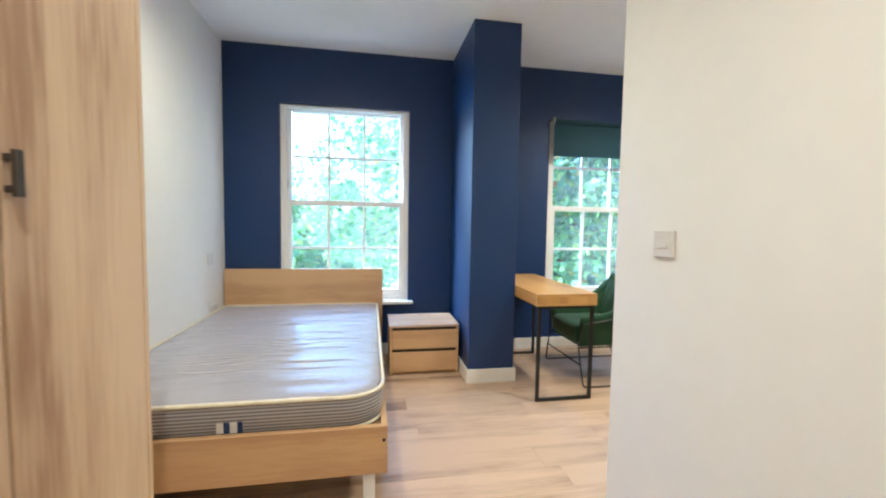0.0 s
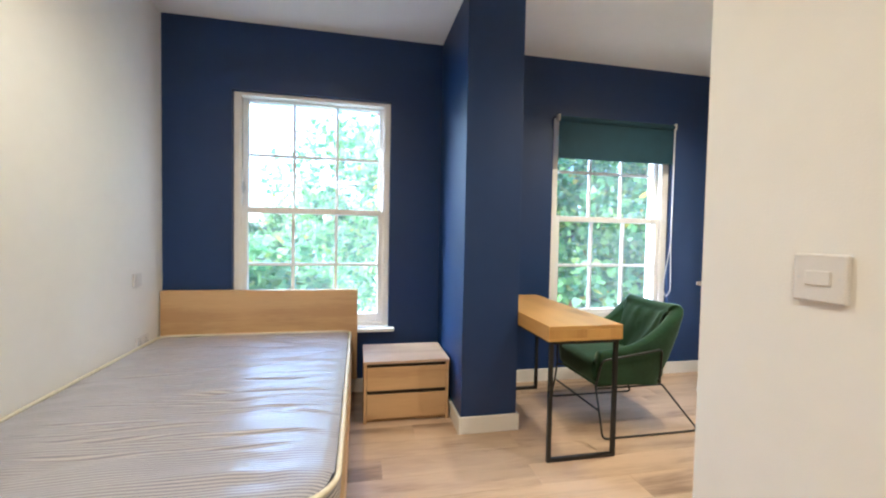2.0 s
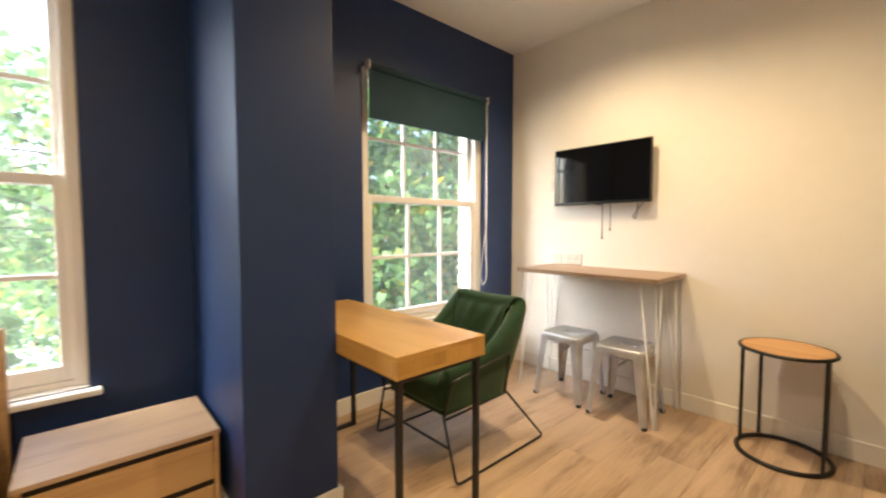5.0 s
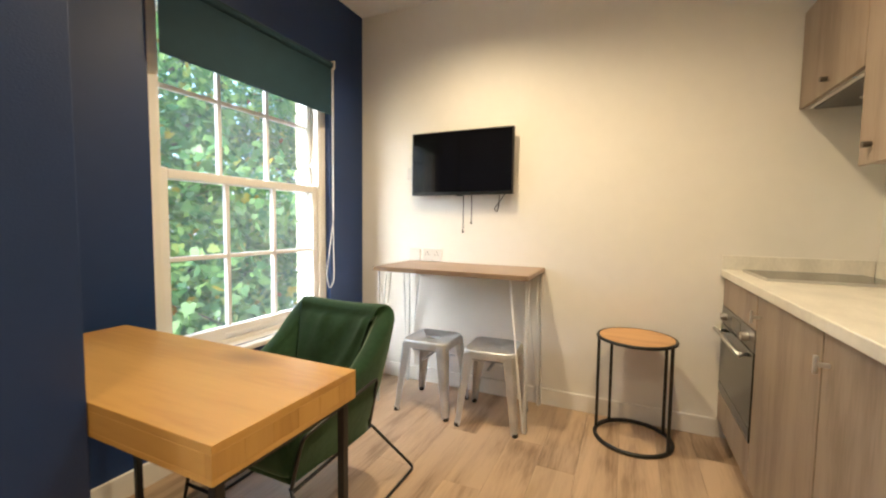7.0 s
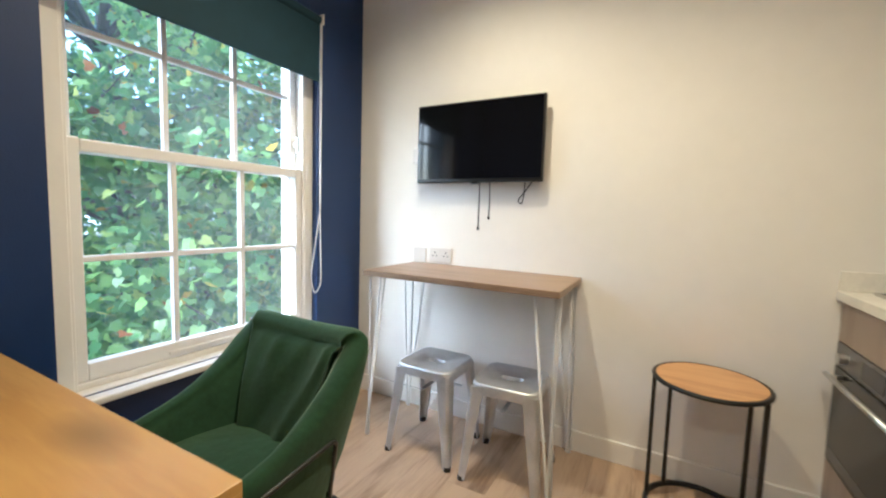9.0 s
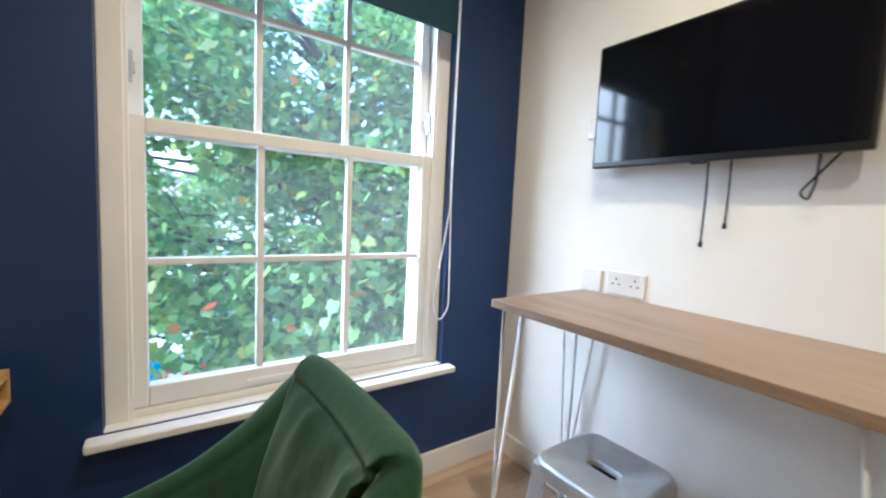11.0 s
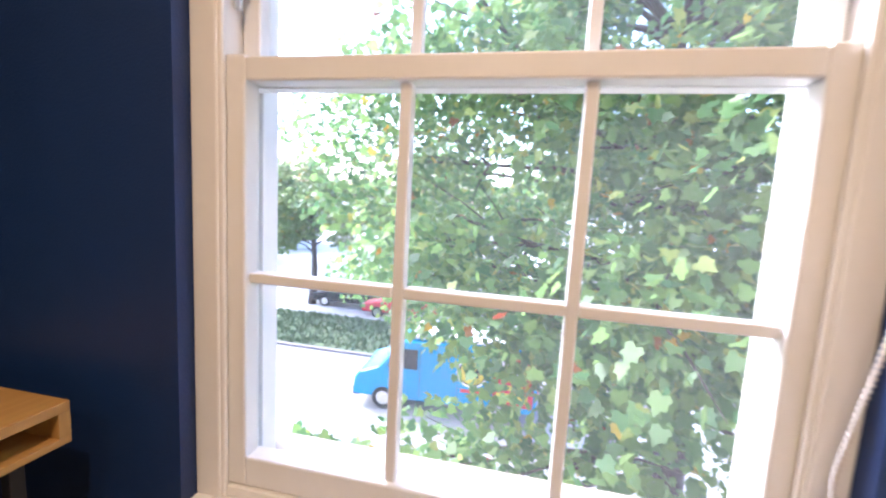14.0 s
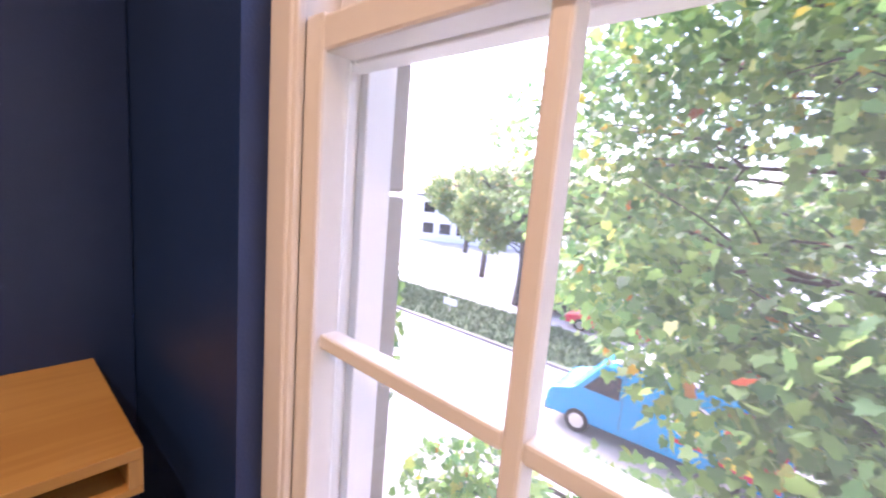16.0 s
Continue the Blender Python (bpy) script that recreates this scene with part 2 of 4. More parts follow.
# ---- building helpers ----
def mesh_object(name, bm, material, parent=None, smooth=False):
    me = bpy.data.meshes.new(name)
    bm.normal_update()
    bm.to_mesh(me)
    bm.free()
    for poly in me.polygons:
        poly.use_smooth = smooth
    me.materials.append(material)
    ob = new(name, me)
    if parent:
        ob.parent = parent
    return ob


def add_box(bm, x0, x1, y0, y1, z0, z1, bevel=0.0, segments=2):
    made = bmesh.ops.create_cube(bm, size=1.0)["verts"]
    for v in made:
        v.co = Vector(((x0 + x1) / 2 + v.co.x * (x1 - x0), (y0 + y1) / 2 + v.co.y * (y1 - y0), (z0 + z1) / 2 + v.co.z * (z1 - z0)))
    if bevel:
        edges = {e for v in made for e in v.link_edges}
        bmesh.ops.bevel(bm, geom=list(edges), offset=bevel, segments=segments, affect="EDGES", profile=0.5)


def box(name, x0, x1, y0, y1, z0, z1, material, parent=None, bevel=0.0, segments=2):
    bm = bmesh.new()
    add_box(bm, x0, x1, y0, y1, z0, z1, bevel, segments)
    return mesh_object(name, bm, material, parent)


def boxes(name, rows, material, parent=None, bevel=0.0):
    bm = bmesh.new()
    for r in rows:
        add_box(bm, *r, bevel=bevel)
    return mesh_object(name, bm, material, parent)


def add_tube(bm, points, radius, sides=8, closed=False, radii=None):
    """A round bar through the points."""
    pts = [Vector(p) for p in points]
    count, rings = len(pts), []
    up = None
    for i, p in enumerate(pts):
        a = pts[i - 1] if (i or closed) else p
        b = pts[(i + 1) % count] if (i < count - 1 or closed) else p
        d = (b - a).normalized()
        if up is None:
            up = d.orthogonal().normalized()
        up = (up - d * up.dot(d)).normalized()
        side = d.cross(up)
        r = radii[i] if radii else radius
        rings.append([bm.verts.new(p + r * (math.cos(k * math.tau / sides) * up + math.sin(k * math.tau / sides) * side)) for k in range(sides)])
    for i in range(count if closed else count - 1):
        r, s = rings[i], rings[(i + 1) % count]
        for k in range(sides):
            bm.faces.new((r[k], r[(k + 1) % sides], s[(k + 1) % sides], s[k]))
    if not closed:
        bm.faces.new(rings[0][::-1]), bm.faces.new(rings[-1])


def rounded(points, radius, steps=4):
    """The points of a polyline with its corners rounded."""
    pts = [Vector(p) for p in points]
    out = [pts[0]]
    for a, b, c in zip(pts, pts[1:], pts[2:]):
        p, q = b + (a - b).normalized() * radius, b + (c - b).normalized() * radius
        for k in range(steps + 1):
            t = k / steps
            out.append(p * (1 - t) ** 2 + b * 2 * t * (1 - t) + q * t ** 2)
    return out + [pts[-1]]


def tube(name, points, radius, material, parent=None, sides=8, closed=False):
    bm = bmesh.new()
    add_tube(bm, points, radius, sides, closed)
    return mesh_object(name, bm, material, parent, True)


def disc(name, centre, radius, z0, z1, material, parent=None, sides=32, axis=2):
    bm = bmesh.new()
    m = Matrix.Translation(centre) @ (Matrix() if axis == 2 else pose(0, 0, 0, 90, 0, 0) if axis == 1 else pose(0, 0, 0, 0, 90, 0))
    bmesh.ops.create_cone(bm, cap_ends=True, segments=sides, radius1=radius, radius2=radius, depth=z1 - z0, matrix=m @ Matrix.Translation((0, 0, (z0 + z1) / 2)))
    return mesh_object(name, bm, material, parent)


def thing(name, at, label, category, group="", kind=""):
    ob = new(name)
    ob.location = at
    ob.empty_display_size = 0.1
    return tagged(ob, label, category, group, kind)


# ---- structure ----
W1 = (-0.688, 0.436)
W2 = (1.790, 2.948)
BLIND = (1.800, 2.924)
WZ0, WZ1 = 0.50, 2.230
SET = 0.038                        # the frame stands this deep in the painted reveal
T = 0.38                           # thickness of the outer wall, inner leaf and stone


def blue_wall():
    rows, y0, y1 = [], YB, YB + 0.19
    xs = [XL - 0.1, W1[0], W1[1], W2[0], W2[1], XR + 0.1]
    for i in range(0, 6, 2):
        rows.append((xs[i], xs[i + 1], y0, y1, -0.1, CEIL + 0.1))
    for a, b in ((xs[1], xs[2]), (xs[3], xs[4])):
        rows += [(a, b, y0, y1, -0.1, WZ0), (a, b, y0, y1, WZ1, CEIL + 0.1)]
    return tagged(boxes("wall_north", rows, M_BLUE), "navy blue painted plaster wall with two windows", "wall", kind="structure")


blue_wall()
tagged(box("wall_west", XL - 0.12, XL, YS - 0.1, YB, -0.1, CEIL + 0.1, M_WHITE), "off-white painted plaster wall beside the bed", "wall", kind="structure")
tagged(box("wall_east", XR, XR + 0.12, YK - 0.1, YB, -0.1, CEIL + 0.1, M_WHITE), "off-white painted plaster wall behind the bar table", "wall", kind="structure")
tagged(box("wall_south", XL - 0.1, PX, YS - 0.12, YS, -0.1, CEIL + 0.1, M_WHITE), "off-white painted wall of the entrance", "wall", kind="structure")
tagged(box("partition_wall", PX, PX + 0.11, YS, PY, 0.0, CEIL, M_WHITE, bevel=0.003), "off-white painted partition wall with a light switch", "wall", kind="structure")
tagged(box("wall_kitchen", PX + 0.11, XR, YK - 0.1, YK, -0.1, CEIL + 0.1, M_WHITE), "off-white painted wall behind the kitchen units", "wall", kind="structure")
tagged(boxes("ceiling", [(XL - 0.1, XR + 0.1, YK - 0.1, YB + 0.1, CEIL, CEIL + 0.12), (XL - 0.1, PX + 0.11, YS - 0.1, YK - 0.1, CEIL, CEIL + 0.12)], M_CEIL), "smooth white painted ceiling", "ceiling", kind="structure")
tagged(box("wall_pier", 0.83, 1.19, 2.865, YB - 0.001, 0.0, CEIL - 0.001, M_BLUE, bevel=0.003), "navy blue painted square wall pier", "wall", kind="structure")


def baseboards():
    t, h = 0.016, 0.105
    rows = [(XL, 0.83, YB - t, YB, 0, h), (1.19, XR, YB - t, YB, 0, h),
            (0.83 - t, 0.83, 2.865 - t, YB - t, 0, h), (0.83, 1.19 + t, 2.865 - t, 2.865, 0, h), (1.19, 1.19 + t, 2.865, YB - t, 0, h),
            (XR - t, XR, 1.275, YB - t, 0, h), (XL, XL + t, YS, YB - t, 0, h), (PX - t, PX, YS, PY, 0, h), (PX - t, PX + 0.11, PY, PY + t, 0, h)]
    return tagged(boxes("baseboard", rows, M_TRIM, bevel=0.003), "white gloss painted wooden skirting board", "skirting board", kind="structure")


baseboards()


def downlight(x, y):
    root = thing("downlight", (x, y, CEIL), "small round white recessed ceiling downlight", "ceiling light", "recessed ceiling downlights")
    bm = bmesh.new()
    rings = [[bm.verts.new((r * math.cos(k * math.tau / 32), r * math.sin(k * math.tau / 32), z)) for k in range(32)] for r, z in ((0.046, 0.0), (0.044, -0.006), (0.036, -0.008), (0.033, -0.004), (0.033, 0.0))]
    for p, q in zip(rings, rings[1:]):
        for k in range(32):
            bm.faces.new((p[k], p[(k + 1) % 32], q[(k + 1) % 32], q[k]))
    mesh_object("rim", bm, M_TRIM, root, True)
    disc("lens", (0, 0, 0), 0.0325, -0.003, -0.0005, M_LENS, root, 24)


for x, y, watts, beam in DOWNLIGHTS:
    downlight(x, y)


def sash_window(name, x0, x1, label):
    """A six over six sash window in a box frame, with sill and catches."""
    root = thing(name, ((x0 + x1) / 2, YB, WZ0), label, "window", kind="structure")
    w, h = (x1 - x0) / 2, WZ1 - WZ0
    c, ct = w - 0.520, 0.026                                    # casing width, at the sides and the head
    yc, k0 = SET, 0.191                                         # casing face and back
    boxes("casing", [(-w + 0.0005, -w + c, yc, k0, 0.0062, h - 0.0005), (w - c, w - 0.0005, yc, k0, 0.0062, h - 0.0005), (-w + c, w - c, yc, k0, h - ct, h - 0.0005)], M_TRIM, root, 0.004)
    boxes("outer_frame", [(-w + c, -w + c + 0.02, 0.15, 0.205, 0.008, h - ct), (w - c - 0.02, w - c, 0.15, 0.205, 0.008, h - ct), (-w + c + 0.02, w - c - 0.02, 0.15, 0.205, h - ct - 0.01, h - ct)], M_UPVC, root, 0.003)
    box("sill", -w - 0.038, w + 0.042, -0.055, -0.0005, -0.028, 0.0, M_TRIM, root, 0.008, 3)
    box("sill_board", -w + 0.001, w - 0.001, -0.0004, 0.16, 0.0005, 0.006, M_TRIM, root, 0.002)
    box("bottom_board", -w + c, w - c, 0.048, 0.15, 0.0062, 0.03, M_TRIM, root, 0.003)
    boxes("staff_bead", [(-w + c - 0.004, -w + c + 0.010, 0.042, 0.0545, 0.0062, h - ct), (w - c - 0.010, w - c + 0.004, 0.042, 0.0545, 0.0062, h - ct)], M_TRIM, root, 0.004)
    gx = 0.4735                                             # half width of the glass
    g0, g1 = 0.097, 0.861                                       # glass of the lower sash
    s = w - c - 0.002
    # lower sash, inside
    y0, y1 = 0.056, 0.102
    lower = boxes("lower_sash", [(-s, -gx, y0, y1, 0.031, g1 + 0.05), (gx, s, y0, y1, 0.031, g1 + 0.05), (-gx, gx, y0, y1, 0.031, g0), (-gx, gx, y0, y1, g1, g1 + 0.045)], M_UPVC, root, 0.005)
    bars = []
    third = 2 * gx / 3
    for k in (1, 2):
        bars.append((-gx + k * third - 0.011, -gx + k * third + 0.011, y0 + 0.012, y1 - 0.004, g0, g1))
    zm = (g0 + g1) / 2
    for k in range(3):
        bars.append((-gx + k * third + (0.011 if k else 0), -gx + (k + 1) * third - (0.011 if k < 2 else 0), y0 + 0.012, y1 - 0.004, zm - 0.011, zm + 0.011))
    boxes("glazing_bar", bars, M_UPVC, root, 0.004)
    # upper sash, outside
    u0, u1, uy0, uy1 = g1 + 0.042, h - ct - 0.014, 0.108, 0.148
    boxes("upper_sash", [(-s, -gx - 0.005, uy0, uy1, g1 + 0.0, h - ct), (gx + 0.005, s, uy0, uy1, g1 + 0.0, h - ct), (-gx - 0.005, gx + 0.005, uy0, uy1, g1 + 0.0, u0), (-gx - 0.005, gx + 0.005, uy0, uy1, u1, h - ct)], M_UPVC, root, 0.004)
    bars = []
    for k in (1, 2):
        bars.append((-gx + k * third - 0.011, -gx + k * third + 0.011, uy0 + 0.01, uy1 - 0.004, u0, u1))
    um = (u0 + u1) / 2
    for k in range(3):
        bars.append((-gx + k * third + (0.011 if k else 0), -gx + (k + 1) * third - (0.011 if k < 2 else 0), uy0 + 0.01, uy1 - 0.004, um - 0.011, um + 0.011))
    boxes("glazing_bar", bars, M_UPVC, root, 0.004)
    for z0, z1, y in ((g0 - 0.005, g1 + 0.005, 0.092), (u0 - 0.005, u1 + 0.005, 0.136)):
        p = box("pane", -gx - 0.004, gx + 0.004, y, y + 0.004, z0, z1, M_GLASS, root)
        p.visible_shadow = False
    for sx in (-1, 1):
        x = sx * (w - c - 0.012)
        boxes("sash_stop", [(x - 0.012, x + 0.012, 0.088, 0.108, g1 + 0.17, g1 + 0.20), (x - 0.007, x + 0.007, 0.08, 0.09, g1 + 0.14, g1 + 0.23)], M_STEEL, root, 0.002)
    box("finger_lift", -0.2, 0.2, 0.046, 0.0561, 0.05, 0.064, M_UPVC, root, 0.002)
    return root


sash_window("window_1", *W1, "white painted six over six sash window above the bed")
sash_window("window_2", *W2, "white painted six over six sash window with a roller blind")


# ---- bed corner ----
def bed():
    x0, x1, y0, y1 = XL + 0.012, 0.165, 1.555, 3.625
    root = thing("bed", (0, 0, 0), "light oak double bed frame with a headboard against the blue wall", "bed")
    box("headboard", x0, 0.20, y1 - 0.045, y1, 0.12, 0.802, M_OAK_X, root, 0.003)
    box("foot_rail", x0, x1, y0, y0 + 0.028, 0.175, 0.375, M_OAK_X, root, 0.002)
    box("side_rail", x1 - 0.026, x1, y0 + 0.029, y1 - 0.046, 0.175, 0.375, wood("oak_along_y", (0.61, 0.405, 0.195), (0.47, 0.295, 0.135), 1, ring=15), root, 0.002)
    box("side_rail", x0, x0 + 0.026, y0 + 0.029, y1 - 0.046, 0.175, 0.375, M_OAK_X, root, 0.002)
    boxes("slat", [(x0 + 0.03, x1 - 0.03, y0 + 0.1 + k * 0.15, y0 + 0.17 + k * 0.15, 0.325, 0.345) for k in range(13)], M_OAK_X, root, 0.002)
    for x in (x0 + 0.06, x1 - 0.10):
        box("leg", x, x + 0.05, y0 + 0.03, y0 + 0.08, 0.0, 0.174, M_HAIRPIN, root, 0.004)
        box("leg", x, x + 0.05, y1 - 0.1, y1 - 0.05, 0.0, 0.174, M_HAIRPIN, root, 0.004)
    disc("bolt", (x1 - 0.015, y0, 0.318), 0.007, -0.002, 0.003, M_BLACK, root, 12, axis=1)


def rounded_plan(x0, x1, y0, y1, radii, steps=8):
    """Outline of a rectangle with its corners rounded: radii for x0y0, x1y0, x1y1, x0y1."""
    out = []
    for cx, cy, sx, sy, a0, r in ((x0, y0, 1, 1, 180, radii[0]), (x1, y0, -1, 1, 270, radii[1]), (x1, y1, -1, -1, 0, radii[2]), (x0, y1, 1, -1, 90, radii[3])):
        for k in range(steps + 1):
            a = radians(a0 + 90 * k / steps)
            out.append((cx + sx * r + r * math.cos(a), cy + sy * r + r * math.sin(a)))
    return out


def mattress():
    x0, x1, y0, y1, z0, z1 = XL + 0.02, 0.150, 1.595, 3.575, 0.346, 0.487
    root = thing("mattress", (0, 0, z0), "bare grey striped mattress with cream piping on the bed", "mattress")
    plan = rounded_plan(x0, x1, y0, y1, (0.12, 0.16, 0.07, 0.07))
    h = z1 - z0
    bm = bmesh.new()
    rings = []
    for dz, inset in ((0.0, 0.012), (0.03, 0.002), (h * 0.5, -0.004), (h - 0.02, 0.0), (h, 0.008)):
        cx, cy = (x0 + x1) / 2, (y0 + y1) / 2
        rings.append([bm.verts.new((x + (inset if x < cx else -inset), y + (inset if y < cy else -inset), dz)) for x, y in plan])
    for r, s in zip(rings, rings[1:]):
        for k in range(len(plan)):
            bm.faces.new((r[k], r[(k + 1) % len(plan)], s[(k + 1) % len(plan)], s[k]))
    bm.faces.new(rings[0][::-1])
    mesh_object("border", bm, M_TICKZ, root, True)
    # quilted, creased top
    bm = bmesh.new()
    nx, ny = 60, 300
    rnd = random.Random(14)
    CREASES = [(rnd.uniform(y0 + 0.3, y1 - 0.1), a, a + rnd.uniform(0.25, 0.6), rnd.uniform(0.003, 0.008)) for a in [rnd.uniform(x0 + 0.05, x1 - 0.35) for _ in range(24)]]
    grid = []
    for j in range(ny + 1):
        row = []
        for i in range(nx + 1):
            u, v = i / nx, j / ny
            x, y = x0 + 0.012 + u * (x1 - x0 - 0.024), y0 + 0.012 + v * (y1 - y0 - 0.024)
            for cx, cy, sx, sy, r in ((x0, y0, 1, 1, 0.12), (x1, y0, -1, 1, 0.16), (x1, y1, -1, -1, 0.07), (x0, y1, 1, -1, 0.07)):
                dx, dy = (cx + sx * r - x) * sx, (cy + sy * r - y) * sy
                if dx > 0 and dy > 0:
                    d = math.hypot(dx, dy)
                    k = min(1, (r - 0.010) / d * max(dx, dy) / r) if d else 1
                    x, y = cx + sx * (r - dx * k), cy + sy * (r - dy * k)
            edge = min(u, 1 - u, v * 1.5, (1 - v) * 1.5)
            z = h + 0.022 * min(1, edge * 9) ** 0.5
            z += 0.010 * noise.noise((x * 2.2, y * 13, 0)) * min(1, edge * 8) + 0.006 * noise.noise((x * 3, y * 4, 4))
            crease = noise.noise((x * 1.1, y * 6, 9))
            z -= 0.014 * max(0, 1 - abs(crease) * 9) * max(0, noise.noise((x * 1.7, y * 1.7, 2)) + 0.3)
            for cy, x0c, x1c, depth in CREASES:
                along = max(0.0, min(1.0, (x - x0c) / 0.08, (x1c - x) / 0.08))
                d = (y - cy - 0.02 * math.sin(4 * x + cy * 9)) / 0.012
                z += depth * along * (math.exp(-(d - 1.3) ** 2) * 0.6 - math.exp(-d * d))
            row.append(bm.verts.new((x, y, z)))
        grid.append(row)
    for j in range(ny):
        for i in range(nx):
            bm.faces.new((grid[j][i], grid[j][i + 1], grid[j + 1][i + 1], grid[j + 1][i]))
    mesh_object("top", bm, M_TICK, root, True)
    tube("piping", [(x, y, h + 0.002) for x, y in plan], 0.009, M_PIPING, root, 8, True)
    tube("piping", [(x, y, 0.012) for x, y in plan], 0.008, M_PIPING, root, 8, True)
    for a, b, m in ((-0.50, -0.475, M_PLASTIC), (-0.474, -0.452, M_BLUE), (-0.451, -0.424, M_PLASTIC), (-0.423, -0.405, M_BLUE)):
        box("label", a, b, y0 - 0.006, y0 + 0.006, 0.028, 0.072, m, root)


def nightstand():
    x0, x1, y0, y1, h = 0.245, 0.80, 3.085, 3.50, 0.404
    root = thing("bedside_chest", (0, 0, 0), "small light oak two-drawer bedside chest", "bedside chest")
    t = 0.018
    boxes("body", [(x0, x0 + t, y0, y1, 0.0, h - t), (x1 - t, x1, y0, y1, 0, h - t), (x0 + t, x1 - t, y1 - 0.01, y1, 0.0, h - t), (x0 + t, x1 - t, y0 + 0.03, y1 - 0.01, 0.0, 0.05)], M_OAK_X, root, 0.0015)
    box("top", x0 - 0.004, x1 + 0.004, y0 - 0.006, y1, h - t, h, wood("pale_oak_top", (0.54, 0.39, 0.26), (0.36, 0.25, 0.16), 0, ring=18), root, 0.002)
    # added dark sheet that paints the shade in the gaps around the drawers
    box("gap_shade_board", x0 + t, x1 - t, y0 + 0.012, y0 + 0.02, 0.05, h - t, M_DARK, root)
    for z0, z1 in ((0.028, 0.185), (0.212, 0.362)):
        box("drawer_front", x0 + t + 0.002, x1 - t - 0.002, y0 - 0.001, y0 + 0.012, z0, z1, M_OAK_X, root, 0.0015)


def wardrobe():
    x0, x1, y0, y1, h = XL + 0.005, -0.51, 0.27, 1.15, 2.1
    root = thing("wardrobe", (0, 0, 0), "tall light oak two-door wardrobe", "wardrobe")
    boxes("body", [(x0, x1 - 0.02, y0, y1 - 0.019, 0.06, h), (x0, x1 - 0.06, y0, y1 - 0.019, 0.0, 0.06)], M_OAK_Z, root, 0.002)
    box("side_panel", x0, x1, y1 - 0.018, y1, 0.0, h, M_OAK_Z, root, 0.002)
    mid = 0.711
    for a, b, hy in ((y0, mid - 0.004, mid - 0.045), (mid + 0.004, y1 - 0.022, mid + 0.014)):
        d = box("door", x1 - 0.019, x1 - 0.001, a, b, 0.065, h - 0.01, M_OAK_Z, root, 0.002)
        boxes("handle", [(x1 + 0.012, x1 + 0.022, hy - 0.008, hy + 0.008, 1.245, 1.325), (x1 - 0.001, x1 + 0.012, hy - 0.006, hy + 0.006, 1.252, 1.265), (x1 - 0.001, x1 + 0.012, hy - 0.006, hy + 0.006, 1.305, 1.318)], M_DARKMETAL, d, 0.002)


bed(), mattress(), nightstand(), wardrobe()


def plate(name, at, turn, label, category, w=0.086, h=0.086, marks=()):
    """A wall plate whose back lies on the wall; local y points into the wall."""
    root = thing(name, at, label, category)
    root.rotation_euler = (0, 0, radians(turn))
    box("faceplate", -w / 2, w / 2, -0.011, 0, -h / 2, h / 2, M_PLASTIC, root, 0.004, 3)
    for x0, x1, z0, z1, m in marks:
        box("rocker" if m is M_PLASTIC else "slot", x0, x1, -0.0145 if m is M_PLASTIC else -0.0114, -0.010, z0, z1, m, root, 0.0015 if m is M_PLASTIC else 0)
    return root


plate("light_switch", (PX, 1.055, 1.160), -90, "white plastic single light switch on the partition", "switch",
      marks=[(-0.02, 0.02, -0.013, 0.013, M_PLASTIC), (-0.034, -0.030, -0.002, 0.002, M_STEEL), (0.030, 0.034, -0.002, 0.002, M_STEEL)])
plate("bedside_switch", (XL, 3.307, 0.91), 90, "white plastic switch plate above the bed", "switch", marks=[(-0.012, 0.012, -0.016, 0.016, M_PLASTIC)])


def socket_marks(cx):
    return [(cx - 0.006 + dx, cx - 0.006 + dx + dw, z0, z1, M_DARK) for dx, dw, z0, z1 in ((0.003, 0.006, 0.012, 0.021), (-0.012, 0.009, -0.006, -0.001), (0.013, 0.009, -0.006, -0.001))] + [(cx + 0.012, cx + 0.022, 0.018, 0.034, M_PLASTIC)]


plate("bedside_socket", (XL, 3.36, 0.51), 90, "white plastic double power socket beside the mattress", "socket", 0.146, 0.086, socket_marks(-0.036) + socket_marks(0.036))


